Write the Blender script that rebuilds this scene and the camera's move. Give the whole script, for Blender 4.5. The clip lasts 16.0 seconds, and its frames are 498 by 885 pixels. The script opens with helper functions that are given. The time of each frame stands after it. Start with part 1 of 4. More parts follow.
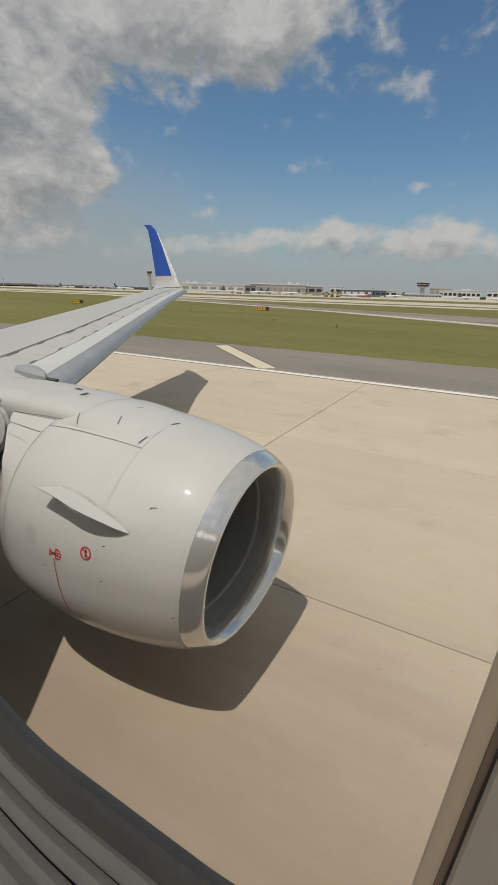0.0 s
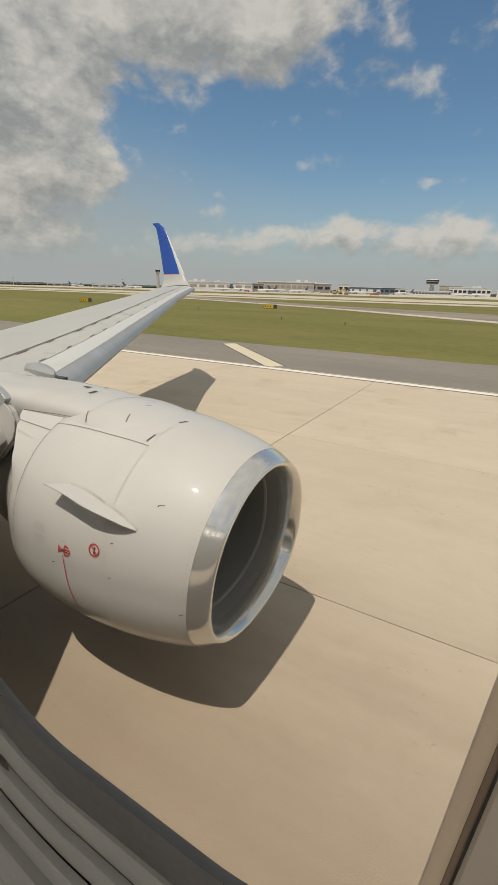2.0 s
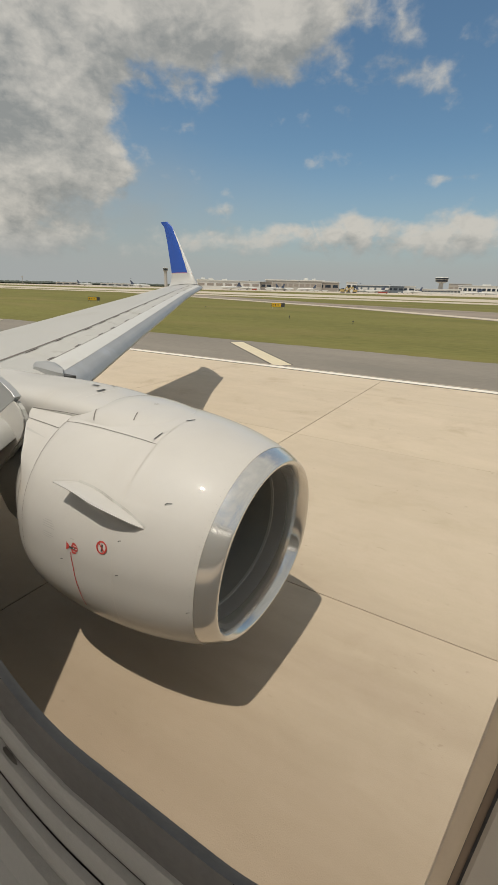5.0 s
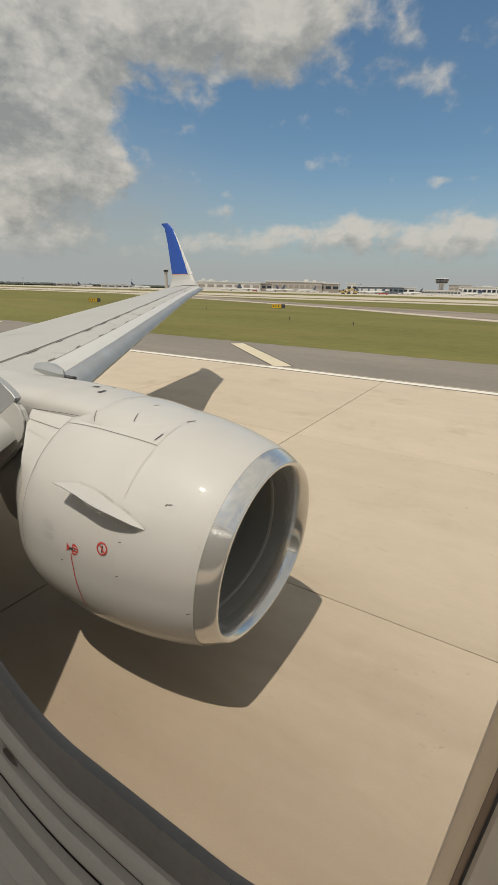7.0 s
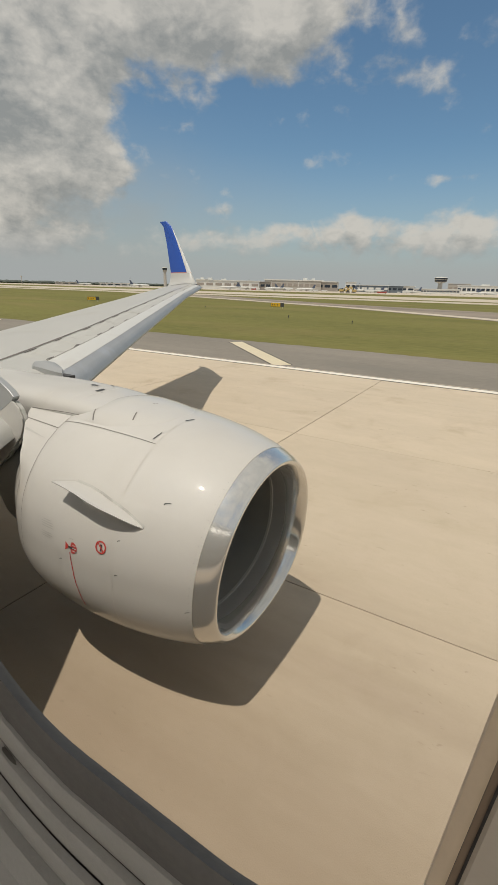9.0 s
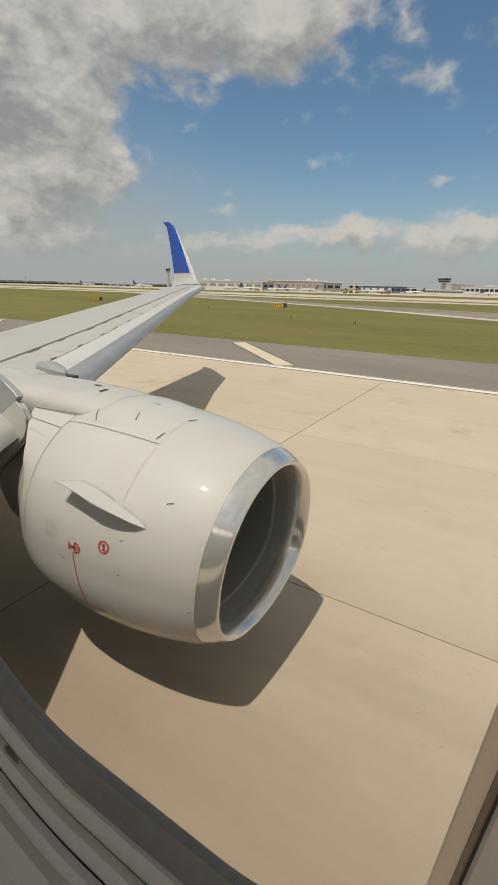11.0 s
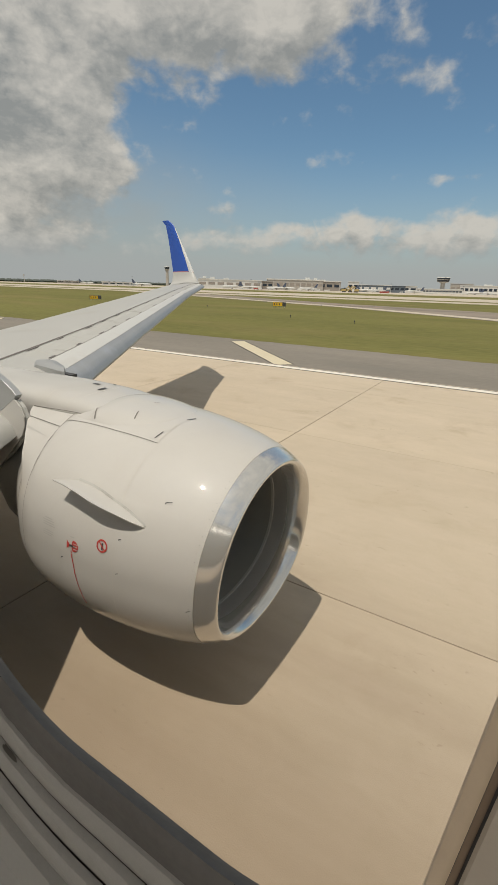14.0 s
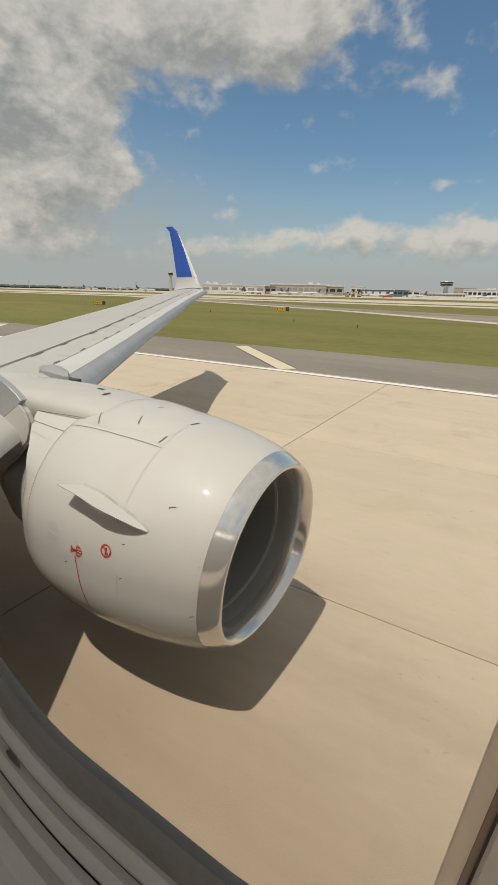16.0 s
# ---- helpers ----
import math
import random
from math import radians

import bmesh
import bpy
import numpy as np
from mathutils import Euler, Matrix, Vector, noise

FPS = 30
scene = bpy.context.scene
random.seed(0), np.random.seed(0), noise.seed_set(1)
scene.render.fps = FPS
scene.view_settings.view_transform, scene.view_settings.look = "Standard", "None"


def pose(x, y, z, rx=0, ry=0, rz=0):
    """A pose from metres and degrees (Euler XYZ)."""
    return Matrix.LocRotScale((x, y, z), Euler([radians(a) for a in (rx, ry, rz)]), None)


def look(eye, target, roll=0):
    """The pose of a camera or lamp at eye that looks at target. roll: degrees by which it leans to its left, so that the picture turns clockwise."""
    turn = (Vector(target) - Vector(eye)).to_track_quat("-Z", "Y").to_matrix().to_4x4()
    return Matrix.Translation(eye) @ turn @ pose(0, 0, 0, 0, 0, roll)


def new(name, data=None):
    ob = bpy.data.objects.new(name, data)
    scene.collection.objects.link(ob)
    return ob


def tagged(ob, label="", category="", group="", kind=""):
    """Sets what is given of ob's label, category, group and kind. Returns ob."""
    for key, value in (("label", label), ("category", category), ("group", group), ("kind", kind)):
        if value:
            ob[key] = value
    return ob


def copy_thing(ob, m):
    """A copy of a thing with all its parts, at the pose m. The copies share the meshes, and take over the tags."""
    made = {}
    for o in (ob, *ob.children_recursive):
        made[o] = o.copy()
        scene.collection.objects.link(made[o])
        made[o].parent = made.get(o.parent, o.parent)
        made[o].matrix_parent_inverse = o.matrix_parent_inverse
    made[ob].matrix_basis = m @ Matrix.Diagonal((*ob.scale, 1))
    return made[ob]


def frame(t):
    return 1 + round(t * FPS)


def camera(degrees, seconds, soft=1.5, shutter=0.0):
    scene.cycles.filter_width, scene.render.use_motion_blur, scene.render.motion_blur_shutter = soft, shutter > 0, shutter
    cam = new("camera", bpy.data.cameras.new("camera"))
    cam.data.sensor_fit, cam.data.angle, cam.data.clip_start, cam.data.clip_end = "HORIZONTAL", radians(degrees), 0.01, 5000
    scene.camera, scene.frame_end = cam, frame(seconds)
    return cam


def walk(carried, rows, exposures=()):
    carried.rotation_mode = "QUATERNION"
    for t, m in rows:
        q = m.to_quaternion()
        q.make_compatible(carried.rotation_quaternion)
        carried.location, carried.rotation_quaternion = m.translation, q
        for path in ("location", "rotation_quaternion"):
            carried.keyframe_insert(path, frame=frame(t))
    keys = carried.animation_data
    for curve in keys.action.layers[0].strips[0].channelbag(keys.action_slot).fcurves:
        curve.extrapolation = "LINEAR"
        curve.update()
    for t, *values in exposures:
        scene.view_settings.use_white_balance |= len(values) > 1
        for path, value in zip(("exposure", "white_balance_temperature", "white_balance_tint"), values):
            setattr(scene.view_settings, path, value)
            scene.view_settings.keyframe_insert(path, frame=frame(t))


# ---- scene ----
# ---- camera ----
EYE = (0.0, 0.0, 3.80)
WAY = [
    (0.0, 28.61, -19.04, 1.62), (0.5, 28.91, -19.16, 1.58), (1.0, 29.10, -19.19, 1.63),
    (1.5, 29.34, -19.26, 1.60), (2.0, 29.65, -19.31, 1.42), (2.5, 29.89, -19.36, 1.32),
    (3.0, 30.08, -19.45, 1.33), (3.5, 30.27, -19.48, 1.33), (4.0, 30.42, -19.51, 1.35),
    (5.2, 30.66, -19.50, 1.30), (6.5, 30.79, -19.42, 1.26), (7.0, 30.68, -19.36, 1.29),
    (7.5, 30.55, -19.42, 1.33), (8.0, 30.43, -19.48, 1.32), (8.5, 30.43, -19.49, 1.31),
    (9.0, 30.52, -19.53, 1.36), (10.2, 30.78, -19.52, 1.38), (11.5, 30.96, -19.47, 1.42),
    (12.0, 31.00, -19.47, 1.50), (12.5, 30.93, -19.50, 1.58), (13.0, 30.80, -19.50, 1.58),
    (13.5, 30.79, -19.54, 1.60), (14.0, 30.72, -19.61, 1.55), (14.5, 30.64, -19.58, 1.52),
    (15.0, 30.77, -19.49, 1.46), (15.5, 31.08, -19.27, 1.44), (16.0, 31.23, -19.04, 1.26),
]


def facing(yaw, pitch, roll):
    y, p = radians(yaw), radians(pitch)
    way = Vector((-math.sin(y) * math.cos(p), math.cos(y) * math.cos(p), math.sin(p)))
    return look(EYE, Vector(EYE) + way, roll)


cam = camera(59.4, 16.0, soft=1.1)
walk(cam, [(t, facing(y, p, r)) for t, y, p, r in WAY], exposures=[(0.0, -0.24, 6550, 10), (0.6, -0.16, 6650, 10), (1.4, -0.14, 6750, 10), (2.0, -0.08, 6900, 10), (3.5, -0.08, 6950, 10), (9.0, -0.08, 6900, 10), (14.5, -0.10, 6950, 10), (15.5, -0.14, 6950, 10), (16.0, -0.03, 6950, 10)])

# ---- sky and sun ----
SUN_WAY = Vector((0.01, 0.370, -1.0))
SUN_ELEVATION = math.atan2(1.0, 0.352)
sun = new("sun", bpy.data.lights.new("sun", "SUN"))
sun.data.energy, sun.data.angle, sun.data.color = 3.15, radians(0.55), (1.0, 0.95, 0.87)
sun.matrix_world = look((0, -20, 60), Vector((0, -20, 60)) + SUN_WAY)


class Nodes:
    """A short way to write node trees."""

    def __init__(self, tree):
        self.tree = tree
        tree.nodes.clear()

    def add(self, kind, inputs=(), operation="", use_clamp=False):
        n = self.tree.nodes.new(kind)
        if operation:
            n.operation = operation
        if use_clamp:
            n.use_clamp = True
        for k, v in dict(inputs).items():
            self.put(n.inputs[k], v)
        return n

    def put(self, socket, v):
        if isinstance(v, bpy.types.NodeSocket):
            self.tree.links.new(v, socket)
        else:
            socket.default_value = v

    def math(self, op, a, b=0.0, c=0.0, clamp=False):
        n = self.add("ShaderNodeMath", {0: a, 1: b, 2: c}, operation=op, use_clamp=clamp)
        return n.outputs[0]

    def mix(self, fac, a, b, blend="MIX"):
        n = self.add("ShaderNodeMix")
        n.data_type, n.blend_type = "RGBA", blend
        self.put(n.inputs[0], fac)
        self.put(n.inputs[6], a)
        self.put(n.inputs[7], b)
        return n.outputs[2]

    def ramp(self, v, lo, hi, a=0.0, b=1.0, smooth=True):
        n = self.add("ShaderNodeMapRange", {0: v, 1: lo, 2: hi, 3: a, 4: b})
        n.interpolation_type = "SMOOTHSTEP" if smooth else "LINEAR"
        return n.outputs[0]

    def noise(self, vec, scale, detail=4.0, rough=0.55, warp=0.0):
        n = self.add("ShaderNodeTexNoise", {"Scale": scale, "Detail": detail, "Roughness": rough, "Distortion": warp})
        if vec is not None:
            self.put(n.inputs["Vector"], vec)
        return n.outputs[0]

    def scaled(self, vec, xyz):
        return self.add("ShaderNodeMapping", {"Vector": vec, "Scale": xyz}).outputs[0]


def heading(az, el):
    a, e = radians(az), radians(el)
    return (-math.sin(a) * math.cos(e), math.cos(a) * math.cos(e), math.sin(e))


def build_sky():
    world = bpy.data.worlds.new("sky")
    scene.world = world
    world.use_nodes = True
    N = Nodes(world.node_tree)
    sky = N.add("ShaderNodeTexSky")
    sky.sky_type, sky.sun_disc = "NISHITA", False
    sky.sun_elevation, sky.sun_rotation = SUN_ELEVATION, math.pi
    sky.altitude, sky.air_density, sky.dust_density, sky.ozone_density = 10.0, 1.0, 0.6, 2.5
    clear = N.mix(1.0, sky.outputs[0], (SKYTINT[0], SKYTINT[1], SKYTINT[2], 1), "MULTIPLY")
    d = N.add("ShaderNodeTexCoord").outputs["Generated"]
    sep = N.add("ShaderNodeSeparateXYZ", {0: d})

    def density(vec):
        """Cloud thickness along a heading: placed heaps, broken up by noise."""
        puff = N.noise(N.scaled(vec, (1.0, 1.0, 1.6)), 8.5, 5.0, 0.52, 0.2)
        fine = N.noise(N.scaled(vec, (1.0, 1.0, 1.5)), 24.0, 5.0, 0.5, 0.15)
        cover = None
        for az, el, wide, tall, height in MOUNDS:
            c = Vector(heading(az, el))
            side = Vector((c.y, -c.x, 0)).normalized()
            top = side.cross(c)
            dots = [N.add("ShaderNodeVectorMath", {0: vec, 1: tuple(v)}, operation="DOT_PRODUCT").outputs["Value"] for v in (c, side, top)]
            u = N.math("DIVIDE", dots[1], math.sin(radians(wide)))
            v = N.math("DIVIDE", dots[2], math.sin(radians(tall)))
            r = N.math("ADD", N.math("MULTIPLY", u, u), N.math("MULTIPLY", v, v))
            body = N.math("MULTIPLY", N.math("EXPONENT", N.math("MULTIPLY", r, -1.0)), height)
            body = N.math("MULTIPLY", body, N.math("GREATER_THAN", dots[0], 0.0))
            cover = body if cover is None else N.math("ADD", cover, body)
        crisp = N.noise(N.scaled(vec, (1.0, 1.0, 1.3)), 48.0, 5.0, 0.58, 0.25)
        rough = N.math("ADD", N.math("MULTIPLY", puff, 1.15), N.math("MULTIPLY", fine, 0.72))
        rough = N.math("ADD", rough, N.math("MULTIPLY", crisp, 0.34))
        return N.math("ADD", cover, N.math("SUBTRACT", rough, 1.495))

    dens = density(d)
    above = density(N.add("ShaderNodeVectorMath", {0: d, 1: (0.0, -0.006, 0.032)}, operation="ADD").outputs["Vector"])
    mask = N.ramp(dens, -0.10, 0.42)
    lit = N.math("MULTIPLY_ADD", N.math("SUBTRACT", dens, above), 1.7, 0.46, clamp=True)
    tone = N.noise(N.scaled(d, (1.0, 1.0, 1.5)), 9.0, 5.0, 0.55, 0.2)
    body = N.ramp(tone, 0.30, 0.72, 0.22, 0.78)
    core = N.ramp(dens, 0.25, 1.1, 0.12, -0.10)
    glow = N.math("ADD", N.math("MULTIPLY", N.math("SUBTRACT", lit, 0.45), 0.75), N.math("ADD", body, core), clamp=True)
    curls = N.noise(N.scaled(d, (1.0, 1.0, 1.7)), 40.0, 5.0, 0.6, 0.3)
    glow = N.math("MULTIPLY_ADD", N.math("SUBTRACT", curls, 0.5), 0.95, glow, clamp=True)
    cloud = N.mix(glow, CLOUD_DARK, CLOUD_LIT)
    haze = N.ramp(sep.outputs[2], 0.0, 0.26, 1.0, 0.0)
    hazed = N.mix(N.math("MULTIPLY", haze, 0.60), clear, HAZE)
    # a grey veil low under the great cloud
    c = Vector(heading(58, 7))
    side = Vector((c.y, -c.x, 0)).normalized()
    u = N.math("DIVIDE", N.add("ShaderNodeVectorMath", {0: d, 1: tuple(side)}, operation="DOT_PRODUCT").outputs["Value"], math.sin(radians(21)))
    v = N.math("DIVIDE", N.math("SUBTRACT", sep.outputs[2], c.z), math.sin(radians(6.5)))
    veil = N.math("EXPONENT", N.math("MULTIPLY", N.math("ADD", N.math("MULTIPLY", u, u), N.math("MULTIPLY", v, v)), -1.0))
    veil = N.math("MULTIPLY", veil, N.ramp(N.noise(N.scaled(d, (1.0, 1.0, 2.2)), 10.0, 4.0, 0.5), 0.25, 0.7, 0.72, 1.0))
    hazed = N.mix(N.math("MULTIPLY", veil, 0.92), hazed, VEIL)
    col = N.mix(N.math("MULTIPLY", mask, 0.93), hazed, cloud)
    low = N.ramp(sep.outputs[2], 0.015, 0.115, 0.92, 0.0)
    col = N.mix(low, col, HAZE)
    below = N.ramp(sep.outputs[2], -0.02, 0.0, 0.0, 1.0)
    col = N.mix(below, (0.16, 0.15, 0.11, 1), col)
    bg = N.add("ShaderNodeBackground", {0: col, 1: 1.0})
    out = N.add("ShaderNodeOutputWorld")
    N.tree.links.new(bg.outputs[0], out.inputs[0])


# heading to the left, height, half width, half height (degrees), thickness
MOUNDS = [
    (57, 22.5, 14, 6.2, 0.9), (43.8, 24.3, 9.5, 2.8, 0.70), (32.3, 24.8, 8.6, 3.0, 0.74), (24.7, 25.2, 5.6, 2.6, 0.60), (29.5, 22.0, 4.0, 2.2, 0.46),
    (54.5, 16.4, 7.4, 5.8, 0.78), (50.1, 15.7, 3.4, 3.3, 0.33), (46.6, 11.4, 2.9, 2.0, 0.55), (54.5, 11.0, 4.8, 2.0, 0.55), (54, 7.4, 9.5, 2.8, 0.40),
    (62, 14, 5, 8, 0.7), (13.9, 19.9, 4.2, 1.4, 0.47), (15.7, 24.0, 1.8, 1.8, 0.26), (18.6, 21.5, 4.3, 1.0, 0.24), (21.9, 13.3, 3.4, 1.0, 0.39),
    (8.1, 11.4, 3.4, 0.5, 0.36), (35.3, 8.4, 2.0, 0.7, 0.36),
]
MOUNDS += [
    (31.3, 5.4, 5.4, 1.8, 0.46), (23.5, 5.3, 5.6, 1.8, 0.46), (26.5, 6.7, 3.4, 0.8, 0.34), (19.4, 7.5, 2.1, 1.0, 0.48), (14.2, 5.3, 6.4, 1.9, 0.43),
    (15.0, 6.8, 4.0, 0.9, 0.32), (6.2, 5.3, 4.0, 1.8, 0.49), (5.8, 7.2, 2.2, 1.0, 0.40), (-2, 5.0, 5, 2.0, 0.5), (50.2, 4.2, 6.6, 1.7, 0.44),
    (38.4, 4.8, 3.8, 2.0, 0.34), (57.7, 3.8, 4.3, 1.6, 0.36), (66, 5.0, 9, 3.0, 0.5),
    # clouds out of view, added to fill shadows and whiten the lip's reflection
    (30, 66, 60, 24, 0.85), (-70, 28, 45, 20, 0.75), (170, 34, 80, 26, 0.75), (110, 30, 40, 20, 0.7), (-95, 62, 34, 20, 0.75), (-25, 52, 22, 11, 0.40),
]
SKYTINT = (0.079, 0.099, 0.101)
CLOUD_LIT, CLOUD_DARK, HAZE, VEIL = (0.60, 0.592, 0.56, 1), (0.29, 0.308, 0.31, 1), (0.375, 0.41, 0.43, 1), (0.36, 0.38, 0.378, 1)
build_sky()

# ---- materials ----


def material(name, base, rough=0.6, metal=0.0, vary=0.08, scale=3.0, grain=0.05, grain_scale=60.0, bump=0.0, bump_scale=80.0,
             stretch=(1, 1, 1), stain=None, stain_scale=0.6, stain_at=(0.55, 0.7), coat=0.0, random_vary=0.0, spec=0.5, fleck=None, pane_dim=None, streak=0.0):
    """A painted, mineral or metal surface with broad unevenness, fine grain and, where given, stains."""
    m = bpy.data.materials.new(name)
    m.use_nodes = True
    N = Nodes(m.node_tree)
    pos = N.scaled(N.add("ShaderNodeNewGeometry").outputs["Position"], stretch)
    broad = N.noise(pos, scale, 5.0, 0.6)
    small = N.noise(pos, grain_scale, 3.0, 0.6)
    k = N.math("ADD", N.math("MULTIPLY", N.math("SUBTRACT", broad, 0.5), vary * 2), N.math("MULTIPLY", N.math("SUBTRACT", small, 0.5), grain * 2))
    if random_vary:
        info = N.add("ShaderNodeObjectInfo").outputs["Random"]
        k = N.math("ADD", k, N.math("MULTIPLY", N.math("SUBTRACT", info, 0.5), random_vary * 2))
    k = N.math("ADD", k, 1.0)
    shade = N.add("ShaderNodeCombineXYZ", {0: k, 1: k, 2: k}).outputs[0]
    col = N.mix(1.0, (*base, 1), shade, "MULTIPLY")
    if stain:
        patch = N.ramp(N.noise(pos, stain_scale, 6.0, 0.62, 0.4), stain_at[0], stain_at[1])
        col = N.mix(patch, col, (*stain, 1))
    # dims towards the aircraft: the oblique window pane's light loss painted into the colour
    if pane_dim:
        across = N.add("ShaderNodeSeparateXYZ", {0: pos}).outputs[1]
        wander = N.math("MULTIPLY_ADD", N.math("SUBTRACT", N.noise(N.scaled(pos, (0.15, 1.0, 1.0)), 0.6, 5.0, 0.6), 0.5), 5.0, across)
        col = N.mix(N.ramp(wander, 0.3, 7.0, 1.0, 0.0), col, (*pane_dim, 1))
    if fleck:
        spots = N.ramp(N.noise(N.scaled(pos, (1.0, 2.4, 1.0)), 5.5, 4.0, 0.6, 0.5), 0.63, 0.70)
        spread = N.ramp(N.noise(pos, 0.45, 3.0, 0.5), 0.45, 0.62)
        col = N.mix(N.math("MULTIPLY", N.math("MULTIPLY", spots, spread), 0.55), col, (*fleck, 1))
    if streak:
        run = N.noise(N.scaled(pos, (0.10, 1.0, 1.0)), 1.1, 5.0, 0.65)
        mottle = N.noise(N.scaled(pos, (0.55, 1.0, 1.0)), 2.6, 5.0, 0.7, 0.6)
        lift = N.math("ADD", N.math("MULTIPLY", N.math("SUBTRACT", run, 0.5), streak * 2), N.math("MULTIPLY_ADD", N.math("SUBTRACT", mottle, 0.5), streak * 2, 1.0))
        tint = N.math("MULTIPLY_ADD", N.math("SUBTRACT", lift, 1.0), 1.3, 1.0)
        col = N.mix(1.0, col, N.add("ShaderNodeCombineXYZ", {0: lift, 1: lift, 2: tint}).outputs[0], "MULTIPLY")
    r = N.math("ADD", N.math("MULTIPLY", N.math("SUBTRACT", broad, 0.5), 0.25 * rough), rough, clamp=True)
    b = N.add("ShaderNodeBsdfPrincipled", {"Base Color": col, "Roughness": r, "Metallic": metal, "Coat Weight": coat, "Coat Roughness": 0.035, "Specular IOR Level": spec})
    if bump:
        h = N.add("ShaderNodeBump", {"Height": N.noise(pos, bump_scale, 4.0, 0.6), "Strength": bump, "Distance": 0.01})
        N.tree.links.new(h.outputs[0], b.inputs["Normal"])
    out = N.add("ShaderNodeOutputMaterial")
    N.tree.links.new(b.outputs[0], out.inputs[0])
    return m


CONCRETE = material("runway_concrete", (0.513, 0.4295, 0.322), 0.72, 0, 0.10, 0.35, 0.05, 40, 0.25, 90, stain=(0.43, 0.35, 0.25), stain_scale=0.5, stain_at=(0.52, 0.75), random_vary=0.045, spec=0.5, fleck=(0.25, 0.19, 0.135), pane_dim=(0.292, 0.2245, 0.156), streak=0.09)
APRON = material("apron_concrete", (0.50, 0.44, 0.36), 0.9, 0, 0.12, 0.02, 0.05, 0.4, stretch=(0.4, 1, 1), spec=0.2)
JOINT = material("joint_filler", (0.045, 0.036, 0.03), 0.9, 0, 0.2, 2.0)
ASPHALT = material("shoulder_asphalt", (0.225, 0.204, 0.174), 0.92, 0, 0.3, 0.25, 0.2, 6, 0.3, 60, stretch=(0.25, 1, 1), stain=(0.20, 0.185, 0.16), stain_scale=0.3, spec=0.2)
OLD_PAVING = material("old_taxiway_paving", (0.27, 0.23, 0.19), 0.92, 0, 0.25, 0.10, 0.12, 3, stretch=(0.45, 1, 1), stain=(0.15, 0.13, 0.11), stain_scale=0.09, stain_at=(0.45, 0.72), spec=0.2, fleck=(0.12, 0.10, 0.09))
GRASS = material("mown_grass", (0.158, 0.152, 0.052), 0.95, 0, 0.42, 0.06, 0.35, 2.0, 0.5, 30, stretch=(0.3, 1, 1), stain=(0.215, 0.175, 0.075), stain_scale=0.05, stain_at=(0.5, 0.72), spec=0.1)
WHITE_LINE = material("white_road_paint", (0.74, 0.70, 0.62), 0.7, 0, 0.08, 0.8, 0.08, 25, 0.2, 60)
YELLOW_LINE = material("yellow_road_paint", (0.62, 0.33, 0.03), 0.7, 0, 0.1, 0.8, 0.1, 25, 0.2, 60)
PALE_YELLOW_LINE = material("faded_yellow_paint", (0.60, 0.53, 0.38), 0.75, 0, 0.12, 0.8, 0.1, 25)
BLACK_LINE = material("black_road_paint", (0.05, 0.043, 0.038), 0.8, 0, 0.2, 0.8, 0.1, 25)
WHITE_PAINT = material("aircraft_white_paint", (0.535, 0.518, 0.485), 0.5, 0, 0.03, 1.2, 0.012, 30, coat=0.75, stain=(0.49, 0.465, 0.425), stain_scale=0.9, stain_at=(0.35, 1.0), spec=0.3)
WING_GREY = material("wing_grey_paint", (0.435, 0.432, 0.408), 0.42, 0, 0.05, 1.5, 0.02, 30, stretch=(0.4, 1, 1), stain=(0.41, 0.40, 0.37), stain_scale=1.2, stain_at=(0.55, 0.8))
PANEL_GREY = material("weathered_grey_panel", (0.45, 0.445, 0.415), 0.5, 0, 0.08, 3.0, 0.04, 30, stain=(0.36, 0.35, 0.32), stain_scale=3.0)
SLAT_METAL = material("bare_slat_metal", (0.43, 0.44, 0.44), 0.45, 0.5, 0.14, 2.0, 0.03, 60, stretch=(0.3, 1, 1), stain=(0.48, 0.50, 0.52), stain_scale=2.0)
POLISHED = material("polished_inlet_metal", (0.76, 0.75, 0.72), 0.15, 0.78, 0.02, 3.0, 0.015, 90, bump=0.02, bump_scale=9)
LINER = material("inlet_liner_grey", (0.265, 0.268, 0.25), 0.6, 0.1, 0.08, 3.0, 0.04, 90)
THROAT = material("dull_throat_metal", (0.48, 0.48, 0.465), 0.40, 0.6, 0.06, 3.0, 0.03, 90)
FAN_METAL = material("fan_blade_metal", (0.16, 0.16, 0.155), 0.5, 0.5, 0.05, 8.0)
BELLY_PAINT = material("grey_belly_paint", (0.52, 0.51, 0.49), 0.5, 0, 0.05, 1.0, 0.02, 30)
BLUE_PAINT = material("blue_winglet_paint", (0.022, 0.088, 0.41), 0.42, 0, 0.05, 2.0, 0.02, 30)
RED_LINE = material("orange_pinstripe", (0.65, 0.25, 0.13), 0.4)
GREASE = material("slat_grease", (0.13, 0.12, 0.11), 0.7, 0, 0.3, 6.0, 0.2, 40)
SEAM = material("panel_seam", (0.17, 0.155, 0.14), 0.8)
SOFT_SEAM = material("faint_panel_seam", (0.52, 0.50, 0.45), 0.7)
RED_MARK = material("red_marking", (0.52, 0.06, 0.05), 0.5)
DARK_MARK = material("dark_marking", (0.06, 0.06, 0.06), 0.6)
GREY_MARK = material("grey_stencil", (0.42, 0.41, 0.385), 0.6)
RUBBER = material("dark_window_seal", (0.095, 0.095, 0.09), 0.85, 0, 0.2, 30, 0.1, 200, 0.08, 120, spec=0.15)
